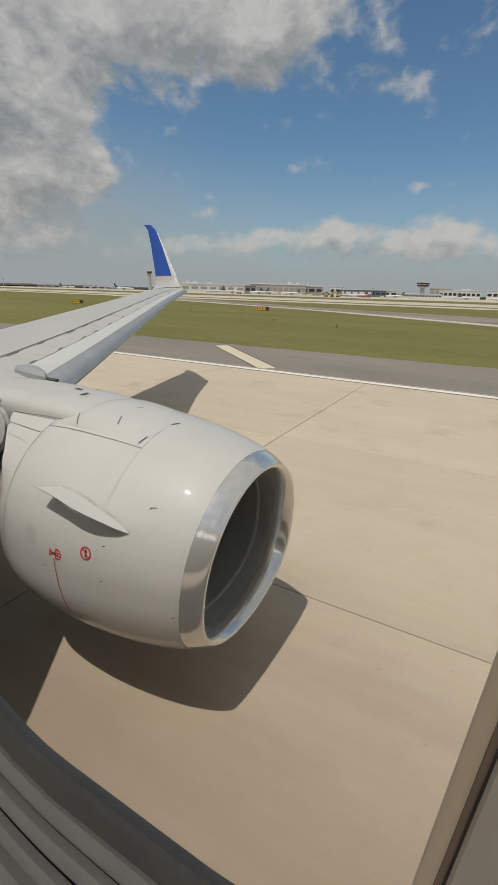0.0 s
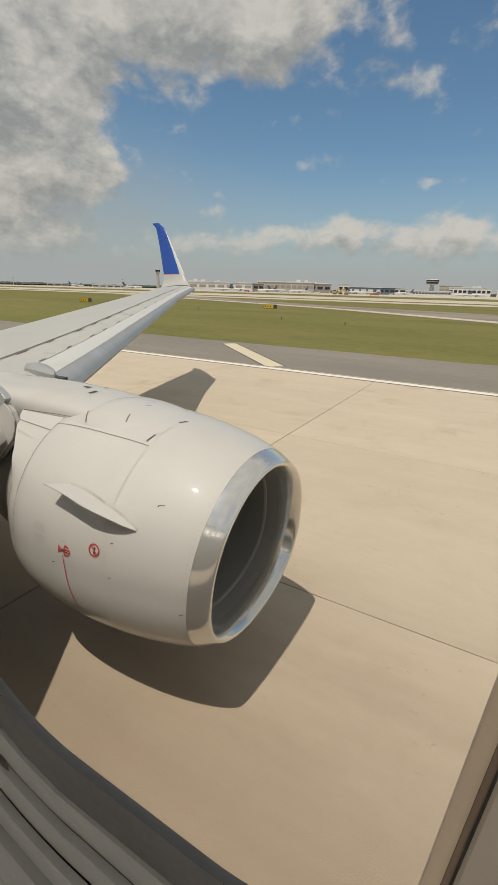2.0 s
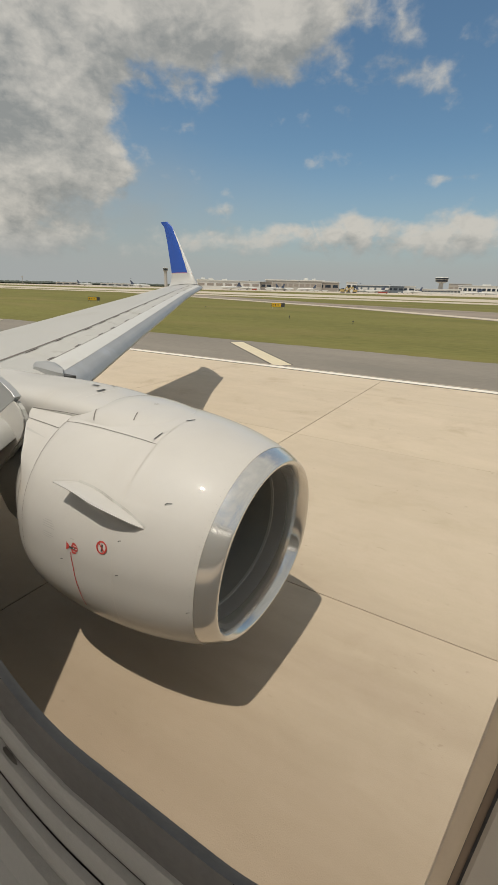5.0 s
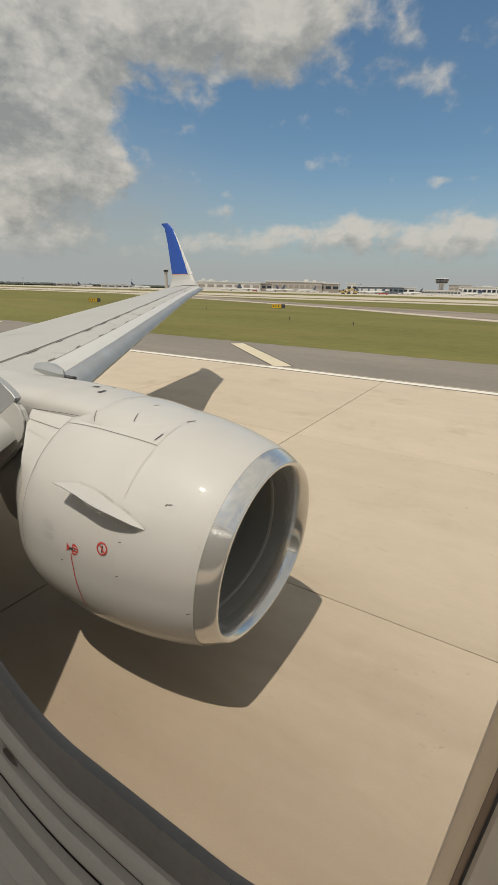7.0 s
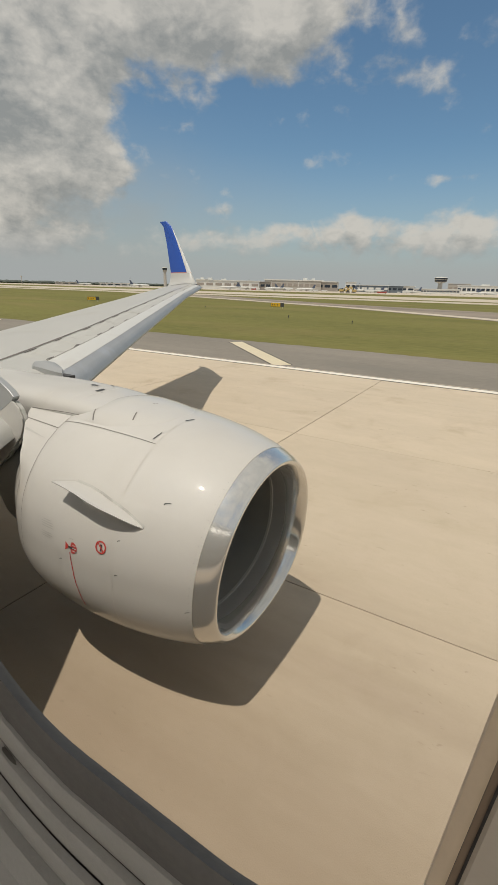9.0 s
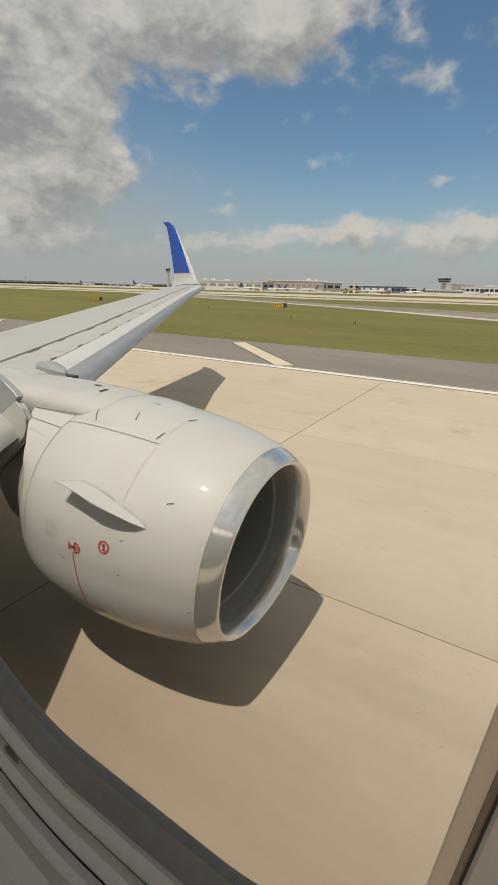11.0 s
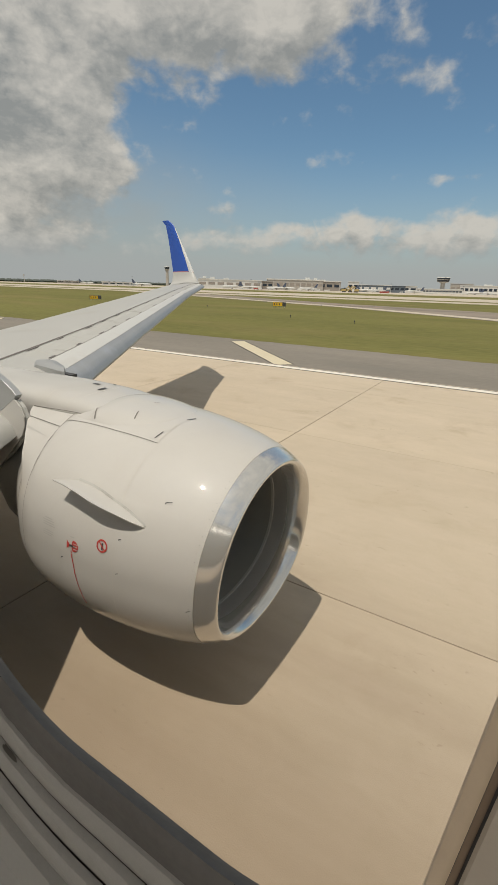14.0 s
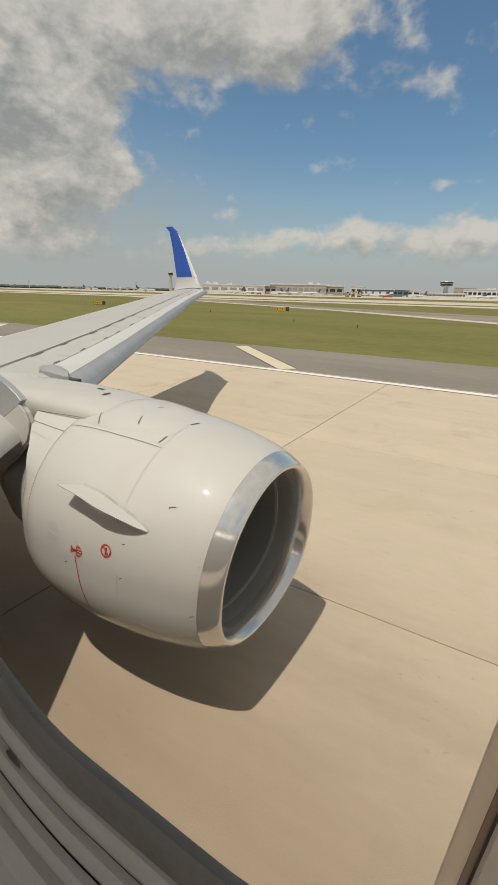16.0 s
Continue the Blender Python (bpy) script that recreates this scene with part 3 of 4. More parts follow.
for i, (s0, a0, w) in enumerate(((1.64, 163.8, 0.10), (1.665, 164.8, 0.15), (1.66, 165.8, 0.15), (1.66, 166.8, 0.16), (1.65, 169.3, 0.13), (1.655, 170.3, 0.15), (1.65, 171.2, 0.12), (1.30, 167.2, 0.05))):
    part("stencil_bar", on_cowl([(s0, a0), (s0 - w, a0 - 0.1)], 0.0065), GREY_MARK, engine, "unreadable grey stencil line")
# strake: a thin curved plate standing on the cowl
root = [(0.625, 152.4), (0.70, 150.8), (0.792, 149.1), (0.88, 147.9), (0.976, 146.8), (1.09, 145.4), (1.209, 144.5), (1.37, 144.2)]
heights = [0.004, 0.075, 0.135, 0.175, 0.20, 0.213, 0.218, 0.205]
upper = []
for i, ((s, a), h) in enumerate(zip(root, heights)):
    base = nacelle_point(s, radians(a), None, -0.01)
    out = (nacelle_point(s, radians(a), None, 1.0) - base).normalized()
    out = (out + Vector((-0.42 * i / 7, 0, -0.2 - 0.12 * i / 7))).normalized()
    up = Vector((0, 0, 1))
    tip = base + out * (h + 0.01)
    upper.append([base + up * 0.012, base + out * h * 0.5 + up * 0.010, tip + up * 0.004, tip - up * 0.004, base + out * h * 0.5 - up * 0.010, base - up * 0.012])
part("strake", loft(upper, True, True), WHITE_PAINT, engine, "thin white vortex strake", True)
part("strake_foot", on_cowl([(s, a - 0.6) for s, a in root], 0.03, 0.006), PANEL_GREY, engine)

# pylon
CREST = [(-6.4, 2.71), (-5.4, 2.715), (-4.88, 2.735), (-4.27, 2.748), (-3.72, 2.74), (-3.5, 2.73), (-3.3, 2.71), (-3.0, 2.67), (-2.7, 2.60), (-2.5, 2.52), (-2.3, 2.42)]
HALF = [(-6.4, 0.46), (-4.9, 0.46), (-4.3, 0.455), (-3.7, 0.44), (-3.2, 0.42), (-2.85, 0.36), (-2.6, 0.25), (-2.45, 0.14), (-2.3, 0.02)]


def pylon_skin(x, t, grow=0.0):
    """The fairing's rounded section: y and z at the angle t from inboard over the top."""
    c, h = between(CREST, x), between(HALF, x) + grow
    tall = 0.17 + 0.05 * min(1.0, max(0.0, -x - 3.0))
    return 3.1 - h * math.copysign(abs(math.cos(t)) ** 0.6, math.cos(t)), c - tall + (tall + grow) * math.copysign(abs(math.sin(t)) ** 0.6, math.sin(t))


pyl_rows = []
for x in steps(-6.4, -2.3, 36):
    h = between(HALF, x)
    row = [(x, *pylon_skin(x, radians(-62 + 304 * i / 24))) for i in range(25)]
    foot = 0.42 + 0.36 * min(1.0, max(0.0, (-3.2 - x) / 0.4))
    pyl_rows.append([(x, 3.1 - h * foot, 1.9)] + row[2:-2] + [(x, 3.1 + h * foot, 1.9)])
pylon = part("pylon", loft(pyl_rows, False), WHITE_PAINT, airliner, "smooth white pylon fairing over the engine", True)


def on_pylon(x0, t0, x1, t1, width, mat, name, label=""):
    rows = []
    for k in steps(0, 1, 6):
        x, t = x0 + (x1 - x0) * k, radians(t0 + (t1 - t0) * k)
        quad = []
        for dx, dt in ((-1, 0), (1, 0)) if abs(t1 - t0) > 20 * abs(x1 - x0) else ((0, -1), (0, 1)):
            xx, tt = x + dx * width / 2, t + dt * width
            quad.append((xx, *pylon_skin(xx, tt, 0.006)))
        rows.append(quad)
    return part(name, loft(rows, False), mat, pylon, label)


# the fairing's nose: a low blister on the cowl's crown, ending in a soft point
def blister_point(s, u, push=0.0):
    """u runs from the inboard edge (-1) to the outboard edge (1)."""
    f = min(1.0, max(0.0, (s - 0.955) / 0.5)) ** 0.3
    h = 0.046 * min(1.0, max(0.0, (s - 0.955) / 0.7)) ** 0.9
    back = min(1.0, max(0.0, (s - 1.55) / 0.5))
    h *= 1.0 - back * back * (3 - 2 * back)
    rise = h * (1 - abs(u) ** 6) - 0.006 * abs(u) ** 8
    return nacelle_point(s, radians(91 - 25 * f * u), None, rise + push)


part("pylon_nose", loft([[blister_point(s, u) for u in steps(-1, 1, 24)] for s in [0.955, 0.96, 0.97, 0.985] + steps(1.0, 2.05, 20)], False), WHITE_PAINT, pylon, "white rounded nose of the pylon fairing", True)


def on_blister(path, width, mat, name, label=""):
    rows = []
    for (s0, u0), (s1, u1) in zip(path, path[1:]):
        for k in steps(0, 1, 5):
            s, u = s0 + (s1 - s0) * k, u0 + (u1 - u0) * k
            rows.append([blister_point(s - width / 2, u, 0.004), blister_point(s + width / 2, u, 0.004)])
    part(name, loft(rows, False), mat, pylon, label)


on_blister([(1.27, -0.80), (1.32, -0.52)], 0.012, SEAM, "vent_slot", "dark vent slot")
on_blister([(1.66, -0.93), (1.78, -0.62)], 0.015, SEAM, "vent_slot", "dark vent slot")
on_blister([(1.33, -0.04), (1.30, 0.05)], 0.012, SEAM, "vent_slot", "dark vent slot")
on_blister([(1.72, -0.97), (1.80, -0.3), (1.86, 0.3)], 0.005, SOFT_SEAM, "fairing_seam", "faint curved seam of the fairing")
part("vent_slot", on_cowl([(0.88, 96.0), (0.84, 92.0)], 0.011, 0.006), DARK_MARK, engine, "dark vent slot")
on_pylon(-3.94, 96, -3.85, 97, 0.03, DARK_MARK, "vent_slot", "dark vent slot")
on_pylon(-3.69, 90, -3.65, 90, 0.03, DARK_MARK, "vent_slot", "dark vent slot")
on_pylon(-3.77, 111, -3.72, 111, 0.03, DARK_MARK, "vent_slot", "dark vent slot")
on_pylon(-3.60, 60, -3.60, 104, 0.005, SOFT_SEAM, "fairing_seam")
on_pylon(-4.02, 8, -4.04, 62, 0.005, SOFT_SEAM, "fairing_seam")
# dark line at the foot: dirty seam plus the crease's shade painted in
on_pylon(-4.2, 4, -3.45, 9.5, 0.010, SEAM, "fairing_seam", "dirty seam along the pylon foot with the crease's shade painted in")
on_pylon(-3.68, 6, -3.71, 70, 0.005, SOFT_SEAM, "fairing_seam")
part("vent_slot", on_cowl([(0.945, 114.6), (0.93, 109.6)], 0.012, 0.006), DARK_MARK, engine, "dark vent slot")

# wing
LE = [(-0.1, (-2.55, 1.95)), (1.0, (-3.3, 2.08)), (2.2, (-4.15, 2.24)), (3.2, (-4.7, 2.35)), (4.3, (-5.27, 2.48)), (7.0, (-6.83, 2.80)), (12.6, (-10.06, 3.45)), (15.2, (-11.36, 3.75))]
TE = [(-0.1, -9.9), (3.2, -9.9), (6.07, -10.41), (15.2, -13.3)]


def wing_le(y):
    return between([(a, b[0]) for a, b in LE], y), between([(a, b[1]) for a, b in LE], y)


UPPER = [(0.0, 0.0), (0.006, 0.2), (0.02, 0.38), (0.06, 0.62), (0.12, 0.8), (0.2, 0.93), (0.32, 1.0), (0.45, 0.97), (0.6, 0.8), (0.8, 0.45), (1.0, 0.06)]
LOWER = [(1.0, 0.0), (0.7, -0.3), (0.4, -0.55), (0.2, -0.52), (0.08, -0.38), (0.02, -0.2)]


def wing_at(y, c, lift=0.0):
    """A point of the wing's upper side at span y and chord fraction c."""
    x, z = wing_le(y)
    chord = x - between(TE, y)
    return Vector((x - c * chord, y, z + chord * 0.07 * between(UPPER, c) + lift))


SPAN = [-0.1, 1.0, 2.2, 3.2, 4.3, 5.6, 7.0, 9.0, 11.0, 12.6, 14.0, 15.2]


def wing_section(y):
    x, z = wing_le(y)
    chord = x - between(TE, y)
    return [(x - c * chord, y, z + chord * 0.07 * h) for c, h in UPPER + LOWER]


def wing_band(y0, y1, c0, c1, lift, n=8, m=4):
    """A strip of the wing's upper side between two chord fractions."""
    return loft([[wing_at(y, c, lift) for c in steps(c0, c1, m)] for y in steps(y0, y1, n)], False)


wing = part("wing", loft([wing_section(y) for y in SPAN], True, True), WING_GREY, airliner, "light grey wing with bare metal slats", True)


def slat(y0, y1):
    rows = []
    for y in steps(y0, y1, 6):
        x, z = wing_le(y)
        chord = x - between(TE, y)
        low = [(x - c * chord, y, z + chord * 0.07 * h - 0.02) for c, h in ((0.05, -0.34), (0.02, -0.24), (0.006, -0.12))]
        front = [(x + 0.012, y, z - 0.004)]
        rows.append(low + front + [wing_at(y, c, 0.014) + Vector((0.01, 0, 0)) for c in (0.006, 0.013, 0.02, 0.032, 0.045, 0.056)])
    nose = part("slat", loft(rows, False), SLAT_METAL, wing, "bare metal leading-edge slat", True)
    part("slat_top", join(wing_band(y0, y1, 0.056, 0.132, 0.014), loft([[wing_at(y, 0.132, 0.014), wing_at(y, 0.133, -0.02)] for y in (y0, y1)], False)), SLAT_PAINT, nose, "pale painted upper strip of the slat", True)


for a, b in ((3.85, 6.4), (6.404, 9.3), (9.304, 12.2), (12.204, 15.1)):
    slat(a, b)
    part("track_panel", wing_band(a, b, 0.137, 0.262, 0.004), PANEL_GREY, wing, "weathered strip behind the slat")
part("spar_gap", wing_band(1.6, 8.9, 0.266, 0.277, 0.008), SEAM, wing, "dark gap along the wing")
part("spar_gap", wing_band(8.9, 14.9, 0.267, 0.276, 0.008), SEAM, wing, "dark gap along the wing")
part("slat_gap", wing_band(3.85, 15.1, 0.1335, 0.1375, 0.008), SEAM, wing, "dark gap behind the slats")
rng = random.Random(4)


def smudge(y, c, half, tall):
    """An uneven patch on the wing round the span y and chord fraction c."""
    v = [wing_at(y, c, 0.010)]
    for i in range(14):
        a, r = 2 * math.pi * i / 14, 0.55 + 0.6 * rng.random()
        v.append(wing_at(y + half * r * math.cos(a), c + tall * r * math.sin(a), 0.010))
    return v, [(0, i + 1, (i + 1) % 14 + 1) for i in range(14)]


for y in (4.1, 4.9, 5.8, 6.41, 7.2, 8.1, 9.31, 10.4, 11.4, 12.21, 13.2, 14.2):
    k = rng.random()
    part("slat_track_mark", smudge(y, 0.143, 0.09 + 0.10 * k, 0.006), GREASE, wing, "dark grease at a slat track")
    part("slat_track_seam", wing_band(y + 0.02, y + 0.032, 0.15, 0.262, 0.009, 1, 4), SOFT_SEAM, wing)
    part("slat_track_mark", smudge(y + 0.3 * k, 0.256, 0.14 + 0.10 * k, 0.006), GREASE, wing, "dark grease at a slat track")
for y in (5.4, 7.6, 9.9, 12.6):
    part("panel_seam", wing_band(y, y + 0.015, 0.28, 0.8, 0.006, 1, 6), SOFT_SEAM, wing, "fine chordwise seam")
part("aft_seam", wing_band(3.0, 14.6, 0.70, 0.704, 0.006), SOFT_SEAM, wing, "fine seam along the flaps")
# the slat's inboard end: a dark gap and a rounded grey cap
CAP_BACK = [(-5.84, 2.72), (-5.79, 2.748), (-5.556, 2.779), (-5.374, 2.774), (-5.229, 2.719), (-5.20, 2.66)]
CAP_FRONT = [(-5.60, 2.69), (-5.552, 2.728), (-5.29, 2.715), (-5.10, 2.70), (-4.96, 2.70), (-4.94, 2.62)]
cap_rows = []
for k in steps(0, 1, 6):
    bulge = 0.025 * math.sin(math.pi * k)
    cap_rows.append([(f[0] + (b[0] - f[0]) * k, 3.6 + 0.2 * k, f[1] + (b[1] - f[1]) * k + bulge) for f, b in zip(CAP_FRONT, CAP_BACK)])
cap_rows.insert(0, [(x - 0.01, 3.60, z - 0.25) for x, z in CAP_FRONT])
# solid block, its near-black colour painting in the shade of a hollow
part("slat_end_hollow", box((-5.06, 3.61, 2.55), (-4.84, 3.70, 2.672)), DARK_MARK, wing, "block painted dark for a shaded hollow at the slat's inner end")
part("slat_end_cap", loft(cap_rows, False), SLAT_METAL, wing, "dented grey cap at the slat's inner end", True)
part("slat_end_gap", join(wing_band(3.78, 3.85, 0.0, 0.10, 0.008, 1, 5)), DARK_MARK, wing, "dark gap at the slat's inner end")
# flap panel under the inboard leading edge, with its fairing
kr = []
for y in steps(0.2, 1.72, 8):
    x, z = wing_le(y)
    kr.append([(x - 0.32, y, z + 0.30), (x - 0.10, y, z + 0.36), (x - 0.02, y, z + 0.30), (x - 0.01, y, z + 0.15), (x - 0.06, y, z - 0.10), (x - 0.36, y, z - 0.50), (x - 0.42, y, z - 0.47), (x - 0.25, y, z - 0.1)])
part("leading_edge_flap", loft(kr, True, True), SLAT_METAL, wing, "bare metal flap lowered under the inner leading edge", True)
fair = [(-4.234, 2.668), (-4.155, 2.60), (-4.112, 2.50), (-4.125, 2.40), (-4.187, 2.298), (-4.657, 1.875), (-5.4, 1.35), (-5.4, 2.0), (-4.47, 2.524)]
plates = (("flap_fairing", 0.0, 2.46, 2.476, WHITE_PAINT, "white fairing panel beside the pylon"), ("fairing_rim", 0.014, 2.482, 2.52, PANEL_GREY, "weathered rim behind the fairing panel"))
for name, grow, y0, y1, mat, label in plates:
    shape = [(x + grow, z - 0.4 * grow) for x, z in fair]
    part(name, loft([[(x - 0.008, y0, z) for x, z in shape], [(x, y0 + 0.004, z) for x, z in shape], [(x, y1, z) for x, z in shape]], True, True), mat, wing, label)
hinge = [(-4.75, 2.98), (-4.38, 2.834), (-4.255, 2.765), (-4.20, 2.715), (-4.236, 2.675), (-4.47, 2.534), (-4.9, 2.30)]
part("flap_end", loft([[(x - 0.004, 2.462, z) for x, z in hinge], [(x, 2.466, z) for x, z in hinge], [(x, 2.53, z) for x, z in hinge]], True, True), SLAT_METAL, wing, "weathered end of the inner flap")

# winglet
WINGLET = [(15.2, 3.75, -11.36, -13.3), (15.45, 3.79, -11.72, -13.38), (15.68, 3.93, -12.02, -13.45), (15.8, 4.15, -12.25, -13.5), (15.86, 4.33, -12.40, -13.53), (15.97, 5.6, -13.17, -13.82), (16.02, 6.2, -13.55, -14.0), (16.04, 6.40, -13.83, -14.22)]


def winglet_section(y, z, xa, xb, lean):
    out = []
    for c, h in UPPER + LOWER:
        t = 0.08 * (xa - xb) * h
        out.append((xa - c * (xa - xb), y - t * math.sin(lean), z + t * math.cos(lean)))
    return out


leans = [0.1, 0.35, 0.8, 1.2, 1.42, 1.5, 1.5, 1.5]
winglet_rows = [winglet_section(*w, l) for w, l in zip(WINGLET, leans)]
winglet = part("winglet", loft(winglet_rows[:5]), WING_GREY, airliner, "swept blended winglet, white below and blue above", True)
part("pinstripe", loft([[Vector(p) + Vector((0, -0.004 if j < 11 else 0.004, dz)) for j, p in enumerate(winglet_rows[4])] for dz in (-0.03, 0.012)]), RED_LINE, winglet, "thin orange pinstripe")
part("blue_blade", loft(winglet_rows[4:], True, True), BLUE_PAINT, winglet, "blue painted blade of the winglet", True)

# bare leading edge of the winglet blade
edge_rows = []
for k in steps(0, 1, 10):
    z = 4.33 + 1.75 * k
    y, xa, xb = (between([(w[1], w[n]) for w in WINGLET], z) for n in (0, 2, 3))
    reach = 0.15 * (1 - k) ** 0.8 + 0.012
    row = [(xa + 0.004, y + 0.02, z), (xa + 0.014, y, z)]
    for c in (0.25, 0.6, 1.0):
        row.append((xa + 0.006 - c * reach * (xa - xb), y - 0.08 * (xa - xb) * between(UPPER, c * reach) * 1.05 - 0.008, z))
    edge_rows.append(row)
part("winglet_edge", loft(edge_rows, False), WHITE_EDGE, winglet, "pale bare leading edge of the winglet", True)
part("tip_lamp", loft([winglet_section(15.22, 3.752, -11.33, -11.75, 0.1), winglet_section(15.36, 3.775, -11.55, -11.8, 0.3)], True, True), WHITE_EDGE, winglet, "clear wingtip lamp cover", True)

# unseen belly fairing, other wing and its engine, added to block light underneath
fairing_rows = []
for k in steps(0, 1, 16):
    x, b = -2.3 - 9.5 * k, math.sin(math.pi * min(1.0, max(0.0, k))) ** 0.45
    fairing_rows.append([(x, CENTRE + 2.12 * b * math.cos(a) * (1.0 if math.sin(a) > 0 else 0.96), 1.78 - 0.72 * b * math.copysign(abs(math.sin(a)) ** 0.7, math.sin(a))) for a in steps(0, 2 * math.pi * 31 / 32, 31)])
part("belly_fairing", loft(fairing_rows[1:-1], True, True), BELLY_PAINT, airliner, "unseen rounded grey fairing added to block light under the wing root", True)


def mirrored(shape):
    v, f = shape
    return [(p[0], 2 * CENTRE - p[1], p[2]) for p in v], f


# mirrored wing and engine, out of view, added as light blockers
part("wing", mirrored(loft([wing_section(y) for y in SPAN], True, True)), WING_GREY, airliner, "light grey wing with bare metal slats", True)
blocker_cowl = part("engine_cowl", mirrored(loft([nacelle_ring(s, OUTER) for s in steps(SEAM_RING, TAIL, 24)])), WHITE_PAINT, airliner, "glossy white engine cowl", True)
part("inlet_lip", mirrored(loft(lip_rows)), POLISHED, blocker_cowl, "polished bare metal inlet lip", True)
part("inlet_liner", mirrored(loft([nacelle_ring(s, INNER) for s in steps(0.215, 0.95, 8)], True, True)), LINER, blocker_cowl, "", True)
part("pylon", mirrored(loft(pyl_rows, False)), WHITE_PAINT, blocker_cowl, "", True)

# outer wing scaled about the camera eye: unchanged in view, nearer, to fit its shadow
EYE_SCALE = [(3.9, 1.0), (5.5, 0.985), (8.0, 0.965), (16.1, 0.955)]
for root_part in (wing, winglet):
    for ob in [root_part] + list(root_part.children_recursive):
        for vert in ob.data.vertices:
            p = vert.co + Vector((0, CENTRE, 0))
            vert.co = Vector(EYE) + (p - Vector(EYE)) * between(EYE_SCALE, p.y) - Vector((0, CENTRE, 0))

# landing gear
def gear(x, y, r, name):
    leg = part(name, tube((x, y, r), (x - 0.15, y, 2.3), 0.10, 0.13), WING_GREY, airliner, "landing gear leg on black tyres", True)
    for side in (-0.42, 0.42):
        rows = []
        for w, k in ((-0.19, 0.55), (-0.19, 0.9), (-0.12, 1.0), (0.12, 1.0), (0.19, 0.9), (0.19, 0.55)):
            rows.append([(x + r * k * math.cos(2 * math.pi * i / 28), y + side + w, r + r * k * math.sin(2 * math.pi * i / 28)) for i in range(28)])
        part("tyre", loft(rows, True, True), RUBBER, leg, "black rubber tyre", True)


gear(-7.6, 1.0, 0.55, "main_gear")
gear(-7.6, 2 * CENTRE - 1.0, 0.55, "main_gear")
gear(7.5, CENTRE, 0.36, "nose_gear")

# ---- fuselage side and cabin window ----
WX, WZ, HW, HH, CORNER = -0.126, 3.755, 0.137, 0.187, 0.108


def window_ring(off, y, n=72, cx=WX):
    """The window's rounded outline, grown by off, at the depth y."""
    pts = []
    hw, hh = HW + off, HH + off
    for q, (sx, sz) in enumerate(((1, 1), (-1, 1), (-1, -1), (1, -1))):
        r = (CORNER if sx < 0 else 0.075) + off * (0.8 if off < 0.02 else 1.15)
        for i in range(n // 4):
            a = math.pi / 2 * (q + i / (n / 4 - 1))
            z = WZ + sz * (hh - r) + r * math.sin(a)
            lean = 0.06 * (z - WZ + 0.05) if sx > 0 else 0.0
            pts.append((cx + sx * (hw - r) + r * math.cos(a) + lean, y, z))
    return pts


def cell(y, off, cx, z0=3.3, z1=3.97, half=0.254):
    """A wall panel round one window opening."""
    ring = window_ring(off, y, 72, cx)
    rim = []
    for x, _, z in ring:
        dx, dz = x - cx, z - WZ
        k = min(half / max(abs(dx), 1e-6), ((z1 - WZ) if dz > 0 else (WZ - z0)) / max(abs(dz), 1e-6))
        rim.append((cx + dx * k, y, WZ + dz * k))
    return loft([ring, rim])


fuselage = part("fuselage", cell(0.100, 0.008, WX), WHITE_PAINT, airliner, "white fuselage skin with cabin windows")
for k in range(-12, 13):
    if k:
        part("skin_panel", cell(0.100, 0.008, WX + 0.508 * k), WHITE_PAINT, fuselage)
# the body's round section, open only at the window belts
HULL = [(0.100, 3.3), (0.08, 2.9), (-0.1, 2.4), (-0.5, 1.9), (-1.1, 1.6), (CENTRE, 1.52), (-2.6, 1.6), (-3.2, 1.9), (-3.6, 2.4), (-3.78, 2.9), (-3.80, 3.3)]
CROWN = [(0.100, 3.97), (-0.06, 4.3), (-0.4, 4.7), (-1.0, 5.1), (CENTRE, 5.25), (-2.7, 5.1), (-3.3, 4.7), (-3.64, 4.3), (-3.80, 3.97)]
X0, X1 = WX - 12.5 * 0.508, WX + 12.5 * 0.508
for rows, mat in ((HULL, BELLY_PAINT), (CROWN, WHITE_PAINT)):
    part("hull_shell", loft([[(x, y, z) for y, z in rows] for x in (X0, X1)], False), mat, fuselage, "", True)
for x, sgn in ((X0, -1), (X1, 1)):
    ends = [(x, y, z) for y, z in HULL + CROWN[::-1]]
    tip = [(x + sgn * 8.0, CENTRE + (y - CENTRE) * 0.96, 3.5 + (z - 3.5) * 0.96) for _, y, z in ends]
    part("hull_end", loft([ends, tip], True, True), BELLY_PAINT, fuselage, "", True)
far_side = []
for k in range(-12, 13):
    v, f = cell(0.100, 0.008, WX + 0.508 * k)
    far_side.append(([(p[0], 2 * CENTRE - p[1], p[2]) for p in v], f))
part("far_skin", join(*far_side), WHITE_PAINT, fuselage)

window = part("cabin_window", loft([window_ring(o, y) for o, y in ((0.008, 0.100), (0.002, 0.0955), (0.0, 0.092), (0.003, 0.0905), (0.010, 0.0893), (0.018, 0.0905), (0.024, 0.089))]), SEAL, airliner, "cabin window with a dark rubber seal", True)
BANDS = [(0.0225, 0.0430, 0.0865, "bezel"), (0.0436, 0.0640, 0.082, "bezel_step"), (0.0652, 0.0860, 0.077, "bezel_rim")]
# dark ring behind the bands: the gaps' shade put into its colour
part("bezel_backing", loft([window_ring(o, y) for o, y in ((0.021, 0.0915), (0.044, 0.0885), (0.065, 0.0845), (0.090, 0.079))]), SEAL, window, "dark backing ring painting in the shade of the bezel gaps")


